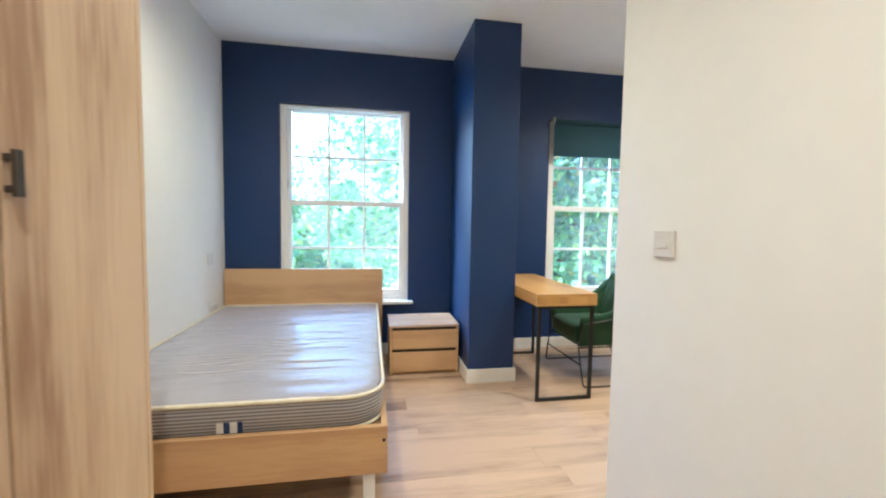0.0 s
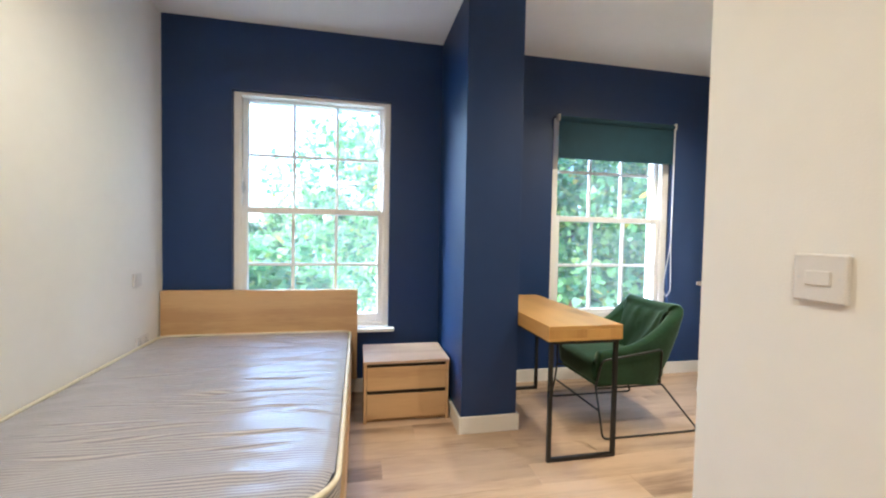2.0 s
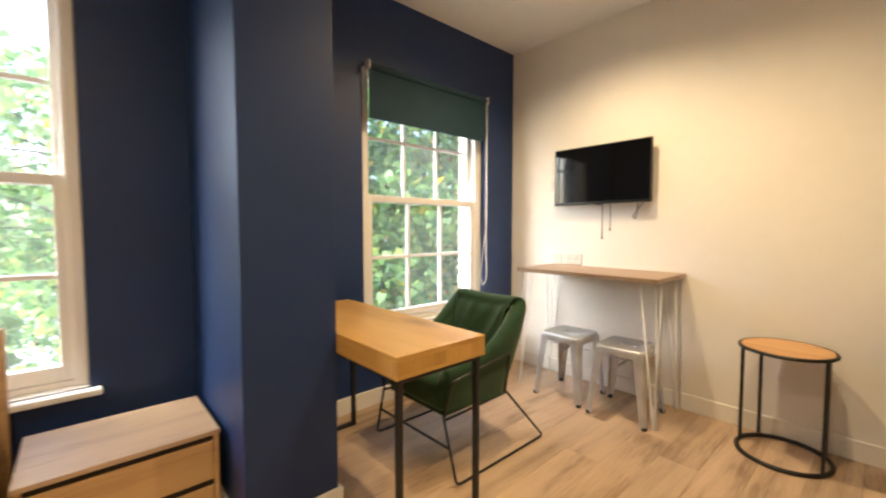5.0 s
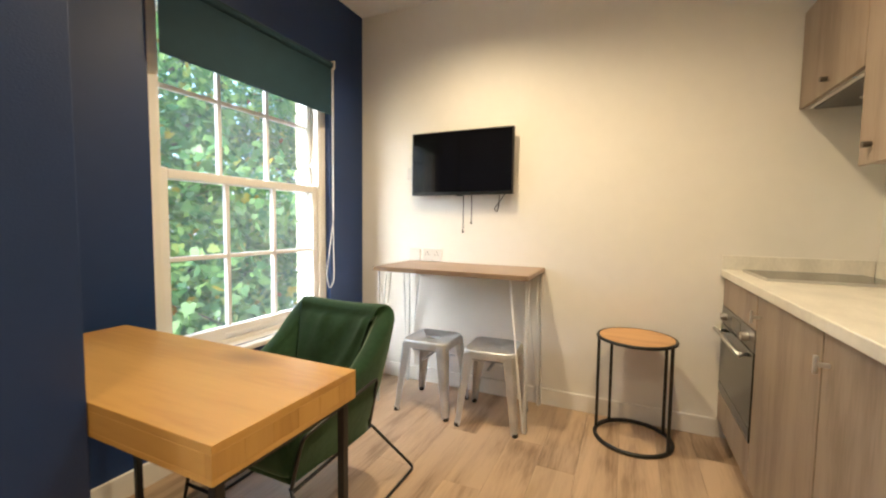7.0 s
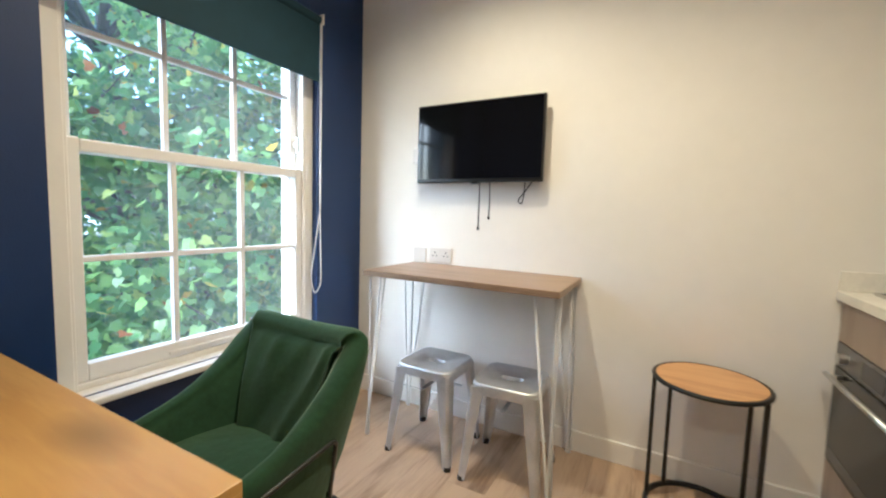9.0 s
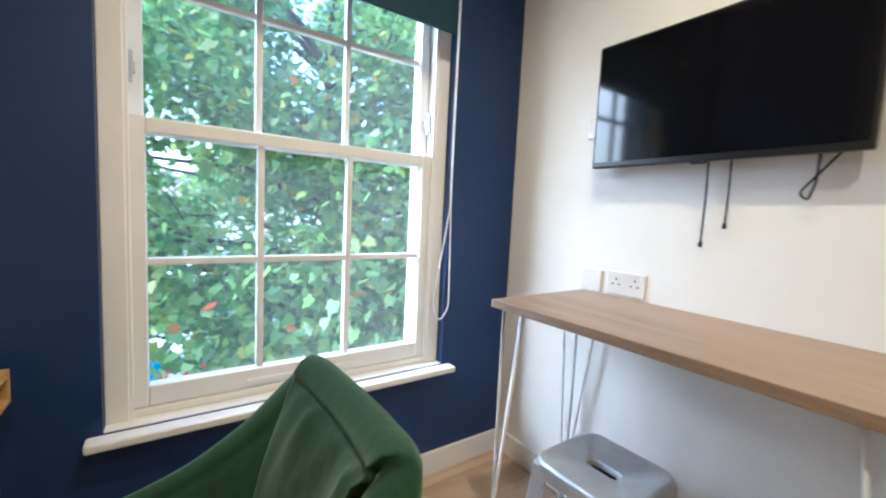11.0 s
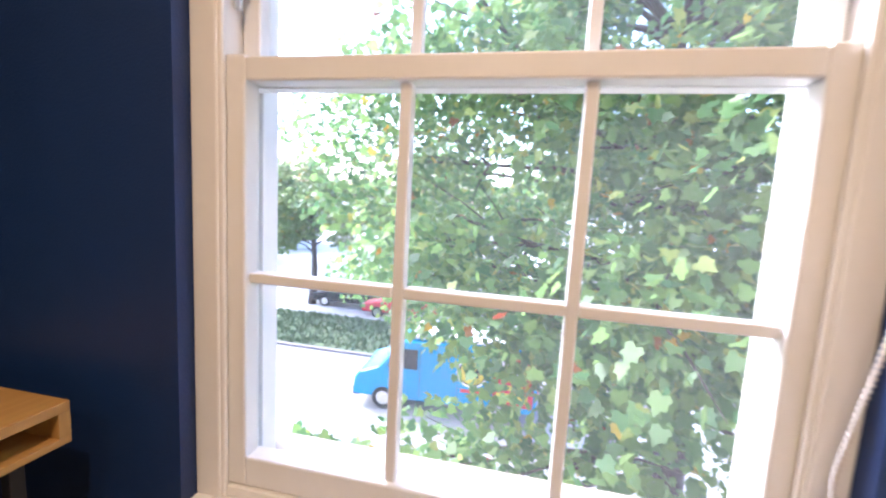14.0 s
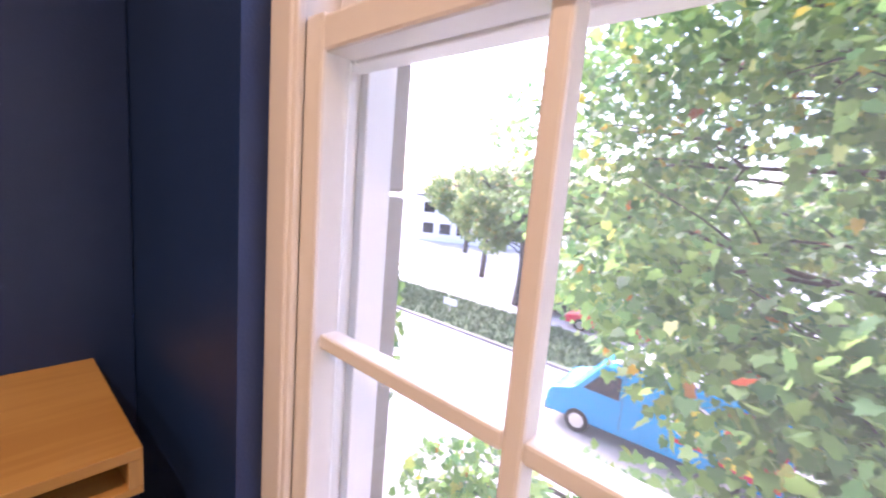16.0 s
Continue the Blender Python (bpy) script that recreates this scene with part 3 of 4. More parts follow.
# ---- desk corner ----
def desk():
    x0, x1, y0, y1, z0, z1 = 1.1925, 1.632, 2.448, 3.562, 0.668, 0.75
    root = thing("desk", (0, 0, 0), "oak desk with an open shelf on black steel sled legs", "desk")
    t = 0.02
    box("top", x0, x1, y0, y1, z1 - t, z1, M_DESK, root, 0.0015)
    box("bottom_board", x0, x1, y0, y1, z0, z0 + 0.014, M_DESK, root, 0.0015)
    for y in (y0, y1 - t):
        for k in range(6):
            xa, xb = x0 + k * (x1 - x0) / 6, x0 + (k + 1) * (x1 - x0) / 6
            box("end_block", xa, xb - 0.0003, y, y + t, z0 + 0.014, z1 - t, M_DESKX, root, 0.0004, 1)
    boxes("back_board", [(x0, x0 + 0.016, y0 + t, y1 - t, z0 + 0.014, z1 - t), (x0 + 0.016, x1 - 0.004, (y0 + y1) / 2 - 0.009, (y0 + y1) / 2 + 0.009, z0 + 0.014, z1 - t)], M_DESK, root, 0.001)
    q = 0.011
    for y in (y0 + 0.02, y1 - 0.09):
        lx0, lx1 = x0 + 0.02, x1 - 0.03
        boxes("leg", [(lx0, lx0 + 2 * q, y, y + 2 * q, 0, z0), (lx1, lx1 + 2 * q, y, y + 2 * q, 0, z0), (lx0 + 2 * q, lx1, y, y + 2 * q, 0.0, 2 * q), (lx0 + 2 * q, lx1, y, y + 2 * q, z0 - 2 * q, z0)], M_BLACK, root, 0.002)
    box("stretcher", x0 + 0.02, x0 + 0.04, y0 + 0.045, y1 - 0.09, z0 - 0.02, z0, M_BLACK, root, 0.002)


def armchair():
    root = thing("armchair", (2.002, 2.972, 0), "dark green velvet tub chair on a thin black wire base", "chair")
    half = [(-0.335, 0.268, 0.515), (-0.2, 0.278, 0.532), (-0.05, 0.283, 0.572), (0.08, 0.290, 0.645), (0.18, 0.297, 0.73), (0.255, 0.288, 0.785), (0.292, 0.225, 0.795), (0.31, 0.11, 0.787)]
    top = [(x, -y, z) for x, y, z in half] + [(0.316, 0.0, 0.784)] + half[::-1]
    hlow = [(-0.33, 0.24, 0.31), (-0.2, 0.246, 0.305), (-0.06, 0.248, 0.295), (0.04, 0.244, 0.285), (0.10, 0.232, 0.28), (0.135, 0.205, 0.28), (0.155, 0.14, 0.28), (0.165, 0.07, 0.28)]
    low = [(x, -y, z) for x, y, z in hlow] + [(0.168, 0.0, 0.28)] + hlow[::-1]

    def spread(pts, n=96):
        out = []
        for k in range(n + 1):
            s = k / n * (len(pts) - 1)
            i = min(int(s), len(pts) - 2)
            t = s - i
            p = [Vector(pts[max(0, min(len(pts) - 1, i + d))]) for d in (-1, 0, 1, 2)]
            out.append(0.5 * (2 * p[1] + (p[2] - p[0]) * t + (2 * p[0] - 5 * p[1] + 4 * p[2] - p[3]) * t * t + (3 * p[1] - p[0] - 3 * p[2] + p[3]) * t ** 3))
        return out
    a, b = spread(top), spread(low)
    bm = bmesh.new()
    profile = [(0.0, 0.0), (0.004, 0.06), (-0.004, 0.33), (-0.004, 0.66), (0.0, 0.9), (0.006, 0.965), (0.017, 1.0), (0.030, 1.008), (0.042, 0.995), (0.05, 0.955), (0.046, 0.925), (0.056, 0.89), (0.06, 0.8), (0.062, 0.7), (0.064, 0.6), (0.066, 0.5), (0.068, 0.4), (0.068, 0.3)]
    rings = []
    for k, (p, q) in enumerate(zip(a, b)):
        d = (a[min(k + 2, 96)] - a[max(k - 2, 0)])
        inward = Vector((-d.y, d.x, 0)).normalized()
        ring = []
        for off, v in profile:
            c = q.lerp(p, v) + inward * off * (1 + 0.95 * max(0.0, min(1.0, (p.x + 0.1) / 0.3)))
            slack = 1 - abs(2 * k / 96 - 1)                      # most in the middle of the back
            fold = 0.016 * noise.noise((c.x * 5, c.y * 7, c.z * 3)) + 0.018 * slack * max(0, 1 - abs(noise.noise((c.y * 7 + c.z * 3, c.z * 1.6, 7))) * 6)
            if off > 0.05 and v < 0.92:
                c += inward * fold
            ring.append(bm.verts.new(c))
        rings.append(ring)
    for r, s in zip(rings, rings[1:]):
        for k in range(len(profile) - 1):
            bm.faces.new((r[k], r[k + 1], s[k + 1], s[k]))
    for r in (rings[0], rings[-1]):
        bm.faces.new(r)
    bmesh.ops.recalc_face_normals(bm, faces=bm.faces)
    mesh_object("shell", bm, M_GREEN, root, True)
    bm = bmesh.new()
    add_box(bm, -0.345, 0.17, -0.235, 0.235, 0.30, 0.445, 0.045, 4)
    for v in bm.verts:
        if v.co.z > 0.4:
            v.co.z += 0.012 * math.cos(v.co.y * 6) + 0.01 * (-v.co.x)
    mesh_object("seat", bm, M_GREEN, root, True)
    box("seat_base", -0.32, 0.15, -0.225, 0.225, 0.282, 0.31, M_GREEN, root, 0.01)
    r = 0.0065
    bm = bmesh.new()
    for s in (-1, 1):
        y = s * 0.33
        add_tube(bm, rounded([(0.16, s * 0.215, 0.27), (0.34, y, r), (-0.34, y, r), (-0.345, s * 0.245, 0.30)], 0.03), r)
        add_tube(bm, rounded([(-0.345, s * 0.25, 0.30), (-0.33, s * 0.285, 0.47), (0.08, s * 0.30, 0.53), (0.14, s * 0.215, 0.275)], 0.03), r)
        add_tube(bm, [(-0.345, s * 0.248, 0.283), (0.16, s * 0.215, 0.272)], r)
    add_tube(bm, [(-0.342, -0.285, 0.16), (-0.342, 0.285, 0.16)], r)
    mesh_object("wire_base", bm, M_BLACK, root, True)


desk(), armchair()


def roller_blind():
    x0, x1 = BLIND
    root = thing("roller_blind", (0, YB, 0), "dark teal roller blind, half raised, with a bead chain", "blind")
    box("cloth", x0 + 0.012, x1 - 0.014, -0.050, -0.047, 1.895, 2.20, M_BLIND, root)
    box("bottom_bar", x0 + 0.012, x1 - 0.014, -0.054, -0.043, 1.88, 1.897, M_BLIND, root, 0.003)
    disc("roll", ((x0 + x1) / 2, -0.045, 2.205), 0.024, -(x1 - x0) / 2 + 0.014, (x1 - x0) / 2 - 0.016, M_BLIND, root, 20, axis=0)
    for x in (x0, x1 - 0.012):
        box("bracket", x, x + 0.010, -0.074, -0.021, 2.18, 2.235, M_PLASTIC, root, 0.002)
    xc = x1 - 0.008
    bm = bmesh.new()
    pts = rounded([(xc, -0.06, 2.2), (xc, -0.058, 1.2), (xc - 0.045, -0.03, 0.80), (xc - 0.012, -0.03, 0.70), (xc + 0.035, -0.03, 0.76), (xc + 0.025, -0.035, 1.0), (xc + 0.006, -0.045, 1.3), (xc + 0.006, -0.045, 2.2)], 0.03, 4)
    line, step = [], 0.0045
    for p, q in zip(pts, pts[1:]):
        count = max(1, round((q - p).length / step))
        line += [p.lerp(q, k / count) for k in range(count)]
    add_tube(bm, line, 0.004, 6, radii=[0.0046 if k % 2 else 0.0022 for k in range(len(line))])
    mesh_object("bead_chain", bm, M_PLASTIC, root, True)


roller_blind()


# ---- bar table corner ----
def television():
    x, y0, y1, z0, z1 = 3.248, 2.431, 3.163, 1.359, 1.79
    root = thing("television", (x, (y0 + y1) / 2, (z0 + z1) / 2), "black flat screen television on a wall bracket", "television")
    w, h = (y1 - y0) / 2, (z1 - z0) / 2
    box("casing", 0.0, 0.03, -w, w, -h, h, M_BEZEL, root, 0.006, 3)
    box("screen", -0.0015, 0.002, -w + 0.010, w - 0.010, -h + 0.020, h - 0.010, M_SCREEN, root)
    box("back_housing", 0.03, 0.058, -w * 0.7, w * 0.7, -h * 0.8, h * 0.5, M_BEZEL, root, 0.01)
    box("wall_bracket", 0.058, XR - x, -0.12, 0.12, -0.1, 0.1, M_BLACK, root, 0.004)
    box("logo_tab", -0.004, 0.008, 0.0 - 0.02, 0.02, -h - 0.008, -h + 0.002, M_BEZEL, root, 0.002)
    for yy, ln in ((-0.01, 0.245), (-0.07, 0.185)):
        tube("cable", [(0.045, yy, -h + 0.02), (0.05, yy, -h - 0.1), (0.055, yy + 0.004, -h - ln)], 0.003, M_BLACK, root)
        disc("plug_end", (0.055, yy + 0.004, -h - ln), 0.006, -0.012, 0.004, M_BLACK, root, 10)
    tube("loop_cable", rounded([(0.045, -0.265, -h + 0.02), (0.045, -0.262, -h - 0.07), (0.045, -0.25, -h - 0.115), (0.045, -0.23, -h - 0.095), (0.045, -0.315, -h + 0.02)], 0.012), 0.003, M_BLACK, root)


def bar_table():
    x0, x1, y0, y1, z1 = 2.839, XR - 0.003, 2.229, 3.214, 0.891
    root = thing("bar_table", (0, 0, 0), "narrow wood-topped bar table on white hairpin legs", "table")
    box("top", x0, x1, y0, y1, z1 - 0.028, z1, M_BAR, root, 0.002)
    box("edging", x0, x1, y1, y1 + 0.0015, z1 - 0.027, z1 - 0.001, M_TRIM, root)
    for x, sx in ((x0 + 0.038, 1), (x1 - 0.04, -1)):
        for y, sy in ((y0 + 0.02, 1), (y1 - 0.02, -1)):
            bm = bmesh.new()
            foot = Vector((x + sx * 0.006, y - sy * 0.01, 0.006))
            for a, b in (((0.0, 0.0), (sx * 0.09, 0)), ((0.0, 0.0), (0, sy * 0.09))):
                add_tube(bm, rounded([(x + a[0], y + a[1], z1 - 0.03), foot + Vector((0, -0.008, 0)), foot + Vector((0.0, 0.008, 0)), (x + b[0], y + b[1], z1 - 0.03)], 0.006), 0.0055)
            add_box(bm, min(x - 0.01 * sx, x + 0.1 * sx), max(x - 0.01 * sx, x + 0.1 * sx), min(y - 0.01 * sy, y + 0.1 * sy), max(y - 0.01 * sy, y + 0.1 * sy), z1 - 0.032, z1 - 0.0285)
            mesh_object("leg", bm, M_HAIRPIN, root, True)


def metal_stool():
    root = thing("metal_stool", (3.0, 2.862, 0), "low galvanised steel stool with a handle slot in the seat", "stool", "stools under the bar table")
    h, a = 0.448, 0.148
    bm = bmesh.new()
    # seat dish with a slot, made from rings
    outer = rounded_plan(-a, a, -a, a, (0.05,) * 4, 6)
    slot = [(0.026 * c, 0.058 * s) for c, s in ((math.cos(math.atan2(y, x)), math.sin(math.atan2(y, x))) for x, y in outer)]
    levels = [(outer, 1.0, h - 0.05), (outer, 1.02, h - 0.012), (outer, 0.985, h), (outer, 0.93, h - 0.002), (outer, 0.88, h - 0.008), (slot, 1.15, h - 0.008), (slot, 1.0, h - 0.012), (slot, 0.96, h - 0.03)]
    rings = [[bm.verts.new((x * s, y * s, z)) for x, y in plan] for plan, s, z in levels]
    n = len(outer)
    for r, s in zip(rings, rings[1:]):
        for k in range(n):
            bm.faces.new((r[k], r[(k + 1) % n], s[(k + 1) % n], s[k]))
    mesh_object("seat", bm, M_GALV, root, True)
    for sx in (-1, 1):
        for sy in (-1, 1):
            bm = bmesh.new()
            lv = []
            for t in (0, 0.3, 0.65, 1.0):
                z = (h - 0.02) * (1 - t) + 0.008 * t
                cx, w = 0.146 + 0.035 * t, 0.062 - 0.030 * t
                pts = [(cx, cx - w), (cx + 0.002, cx - 0.012), (cx - 0.003, cx - 0.003), (cx - 0.012, cx + 0.002), (cx - w, cx), (cx - w, cx - 0.004), (cx - 0.015, cx - 0.008), (cx - 0.008, cx - 0.015), (cx - 0.004, cx - w)]
                lv.append([bm.verts.new((sx * x, sy * y, z)) for x, y in pts])
            for r, s in zip(lv, lv[1:]):
                for k in range(9):
                    bm.faces.new((r[k], r[(k + 1) % 9], s[(k + 1) % 9], s[k]))
            bm.faces.new(lv[0]), bm.faces.new(lv[-1])
            bmesh.ops.recalc_face_normals(bm, faces=bm.faces)
            mesh_object("leg", bm, M_GALV, root)
            disc("foot_cap", (sx * 0.168, sy * 0.168, 0), 0.017, 0, 0.02, M_BEZEL, root, 12)
    # added black plate, so the handle slot shows the dark of the stool's inside
    box("slot_shade_plate", -a * 0.93, a * 0.93, -a * 0.93, a * 0.93, h - 0.05, h - 0.046, M_BEZEL, root, 0.001)
    boxes("cross_brace", [(-0.15, 0.15, -0.009, 0.009, 0.335, 0.339), (-0.009, 0.009, -0.15, 0.15, 0.3395, 0.3435)], M_GALV, root)
    return root


def side_table():
    root = thing("side_table", (3.098, 1.692, 0), "round oak-topped side table with a black steel frame", "side table")
    r, h = 0.193, 0.571
    disc("top", (0, 0, 0), r - 0.008, h - 0.018, h - 0.002, wood("oak_round_top", (0.62, 0.36, 0.15), (0.4, 0.21, 0.08), 1, ring=16), root, 48)
    ring = [(r * math.cos(k * math.tau / 48), r * math.sin(k * math.tau / 48)) for k in range(48)]
    for z, rad in ((h - 0.010, 0.009), (0.011, 0.011)):
        tube("ring", [(x, y, z) for x, y in ring], rad, M_BLACK, root, 8, True)
    for a in (78, 40, 238, 306):
        x, y = r * math.cos(radians(a)), r * math.sin(radians(a))
        box("upright", x - 0.008, x + 0.008, y - 0.008, y + 0.008, 0.013, h - 0.013, M_BLACK, root, 0.002)


television(), bar_table(), side_table()
first_stool = metal_stool()
copy_thing(first_stool, pose(2.99, 2.455, 0, 0, 0, 3))
plate("double_socket", (XR, 3.03, 0.942), -90, "white plastic double power socket above the bar table", "socket", 0.146, 0.086, socket_marks(-0.036) + socket_marks(0.036))
plate("aerial_socket", (XR, 3.172, 0.937), -90, "white plastic aerial socket above the bar table", "socket")
plate("tv_socket", (XR, 3.195, 1.526), -90, "white plastic socket beside the television", "socket")


# ---- kitchen ----
def base_unit(x0, x1, label, hx):
    root = thing("kitchen_base_unit", (0, 0, 0), label, "kitchen unit", "kitchen base units")
    boxes("body", [(x0, x1, YK, 1.248, 0.10, 0.897)], M_KITCHEN, root)
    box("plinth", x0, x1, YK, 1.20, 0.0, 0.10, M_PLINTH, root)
    d = box("door", x0 + 0.002, x1 - 0.002, 1.25, 1.269, 0.105, 0.892, M_KITCHEN, root, 0.0015)
    boxes("handle", [(hx - 0.006, hx + 0.006, 1.269, 1.294, 0.806, 0.818), (hx - 0.006, hx + 0.006, 1.294, 1.304, 0.787, 0.837)], M_STEEL, d, 0.003)


def oven_unit():
    x0, x1 = 2.705, XR - 0.004
    root = thing("oven", (0, 0, 0), "built-in single oven with steel controls and black glass door", "oven")
    boxes("body", [(x0, x1, YK, 1.248, 0.10, 0.897)], M_KITCHEN, root)
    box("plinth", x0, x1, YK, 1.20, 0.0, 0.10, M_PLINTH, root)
    box("filler_panel", x0 + 0.002, x1, 1.25, 1.269, 0.745, 0.892, M_KITCHEN, root, 0.0015)
    box("lower_panel", x0 + 0.002, x1, 1.25, 1.269, 0.105, 0.268, M_KITCHEN, root, 0.0015)
    box("control_panel", x0 + 0.004, x1 - 0.003, 1.25, 1.271, 0.652, 0.742, M_DARKSTEEL, root, 0.002)
    box("display", 2.93, 3.09, 1.271, 1.2725, 0.668, 0.728, M_HOB, root)
    for x in (2.81, 3.22):
        disc("knob", (x, 1.271, 0.697), 0.019, -0.026, 0.0, M_STEEL, root, 20, axis=1)
    d = box("door", x0 + 0.004, x1 - 0.003, 1.25, 1.272, 0.272, 0.648, M_HOB, root, 0.003)
    box("steel_strip", x0 + 0.01, x1 - 0.01, 1.272, 1.2735, 0.29, 0.33, M_DARKSTEEL, d)
    bm = bmesh.new()
    add_tube(bm, [(x0 + 0.05, 1.31, 0.622), (x1 - 0.05, 1.31, 0.622)], 0.010, 10)
    for x in (x0 + 0.09, x1 - 0.09):
        add_tube(bm, [(x, 1.27, 0.622), (x, 1.31, 0.622)], 0.008, 8)
    mesh_object("handle", bm, M_STEEL, d, True)


def worktop():
    root = thing("worktop", (0, 0, 0), "pale marbled kitchen worktop with upstands", "worktop")
    box("slab", PX + 0.112, XR - 0.002, YK + 0.001, 1.288, 0.899, 0.936, M_STONE_TOP, root, 0.004)
    boxes("upstand", [(XR - 0.014, XR - 0.001, YK + 0.015, 1.285, 0.9365, 1.012), (PX + 0.112, XR - 0.015, YK + 0.001, YK + 0.014, 0.9365, 1.012)], M_STONE_TOP, root, 0.002)
    hob = thing("hob", (0, 0, 0), "narrow black glass hob set on the worktop", "hob")
    box("glass_plate", 2.86, 3.26, 0.73, 1.20, 0.9365, 0.945, M_HOB, hob, 0.002)
    boxes("trim", [(2.856, 3.264, 1.2, 1.205, 0.9365, 0.947), (3.26, 3.265, 0.73, 1.2, 0.9365, 0.947), (2.855, 2.86, 0.73, 1.2, 0.9365, 0.947)], M_STEEL, hob)


def wall_units():
    root = thing("hood_cabinet", (0, 0, 0), "grey-brown wall cabinet with a cooker hood beneath", "wall cabinet")
    box("body", 2.705, XR - 0.004, YK + 0.001, 0.98, 1.765, 2.22, M_KITCHEN, root, 0.001)
    d = box("door", 2.707, XR - 0.005, 0.982, 1.0, 1.755, 2.218, M_KITCHEN, root, 0.0015)
    disc("knob", (3.02, 1.0, 1.81), 0.011, -0.024, 0.0, M_DARKMETAL, d, 14, axis=1)
    box("edge_strip", 2.72, XR - 0.02, 0.955, 0.975, 1.75, 1.7645, M_TRIM, root)
    box("hood", 2.73, XR - 0.03, YK + 0.02, 0.95, 1.745, 1.7645, M_DARKSTEEL, root, 0.003)
    disc("hood_light", (3.12, 0.82, 1.744), 0.03, -0.002, 0.003, M_PLASTIC, root, 20)
    tall = thing("wall_cabinet", (0, 0, 0), "grey-brown kitchen wall cabinet", "wall cabinet")
    box("body", 1.9, 2.702, YK + 0.001, 0.98, 1.40, 2.22, M_KITCHEN, tall, 0.001)
    d = box("door", 1.902, 2.70, 0.982, 1.0, 1.395, 2.218, M_KITCHEN, tall, 0.0015)
    disc("knob", (2.62, 1.0, 1.46), 0.011, -0.024, 0.0, M_DARKMETAL, d, 14, axis=1)


oven_unit()
base_unit(2.105, 2.7, "grey-brown wood-grain kitchen base unit with a bar handle", 2.655)
base_unit(1.505, 2.1, "grey-brown wood-grain kitchen base unit with a bar handle", 2.055)
base_unit(1.125, 1.5, "grey-brown wood-grain kitchen base unit with a bar handle", 1.455)
worktop(), wall_units()

# ---- outside ----
def leaf_material(name, dark, light, turned):
    """Leaves: green with a few yellow and red ones, letting light through."""
    m = bpy.data.materials.new(name)
    m.use_nodes = True
    n, l = m.node_tree.nodes, m.node_tree.links
    p = n["Principled BSDF"]
    p.inputs["Roughness"].default_value = 0.45
    geo, ramp, tl, mx = n.new("ShaderNodeNewGeometry"), n.new("ShaderNodeValToRGB"), n.new("ShaderNodeBsdfTranslucent"), n.new("ShaderNodeMixShader")
    e = ramp.color_ramp.elements
    e[0].position, e[0].color = 0.0, (*dark, 1)
    e[1].position, e[1].color = 0.9, (*light, 1)
    for at, c in ((0.6, tuple(0.45 * a + 0.55 * b for a, b in zip(dark, light))), (0.975, (light[0] * 1.5, light[1] * 1.1, light[2])), (0.992, turned), (0.999, (0.25, 0.05, 0.03))):
        e.new(at).color = (*c, 1)
    mx.inputs[0].default_value = 0.6
    l.new(geo.outputs["Random Per Island"], ramp.inputs[0])
    l.new(ramp.outputs[0], p.inputs["Base Color"]), l.new(ramp.outputs[0], tl.inputs["Color"])
    l.new(p.outputs[0], mx.inputs[1]), l.new(tl.outputs[0], mx.inputs[2])
    l.new(mx.outputs[0], n["Material Output"].inputs["Surface"])
    return m


M_LEAF = leaf_material("green_leaves", (0.08, 0.18, 0.07), (0.25, 0.38, 0.11), (0.42, 0.3, 0.03))
M_LEAF_FAR = leaf_material("yellow_green_leaves", (0.14, 0.21, 0.08), (0.24, 0.32, 0.12), (0.45, 0.33, 0.05))
M_BARK = mat("bark", (0.07, 0.055, 0.045), 0.9, vary=0.3, scale=12, bump=0.6, bump_scale=25, stretch=(1, 1, 0.2))
M_ROAD = mat("pale_dry_asphalt", (0.3, 0.29, 0.28), 0.8, vary=0.12, scale=0.8, bump=0.2, bump_scale=90)
M_PAVE = mat("concrete_paving", (0.42, 0.41, 0.39), 0.85, vary=0.1, scale=1.2, bump=0.2, bump_scale=40)
M_KERB = mat("kerb_stone", (0.22, 0.2, 0.19), 0.8, vary=0.15, scale=3, bump=0.2)
M_GRASS = mat("rough_grass", (0.10, 0.14, 0.06), 0.9, vary=0.45, scale=3, bump=0.8, bump_scale=25)
M_SANDSTONE = mat("sandstone", (0.36, 0.31, 0.25), 0.85, vary=0.14, scale=5, bump=0.5, bump_scale=45)
M_VAN = mat("blue_car_paint", (0.01, 0.27, 0.55), 0.25, vary=0.03)
M_RED = mat("red_print", (0.5, 0.02, 0.04), 0.4, vary=0.1)
M_YELLOW = mat("yellow_print", (0.62, 0.5, 0.06), 0.4, vary=0.1)
M_CARGLASS = mat("dark_car_glass", (0.015, 0.018, 0.02), 0.08)
M_TYRE = mat("tyre_rubber", (0.015, 0.015, 0.015), 0.8)
M_WHITECAR = mat("white_car_paint", (0.75, 0.75, 0.74), 0.25, vary=0.02)


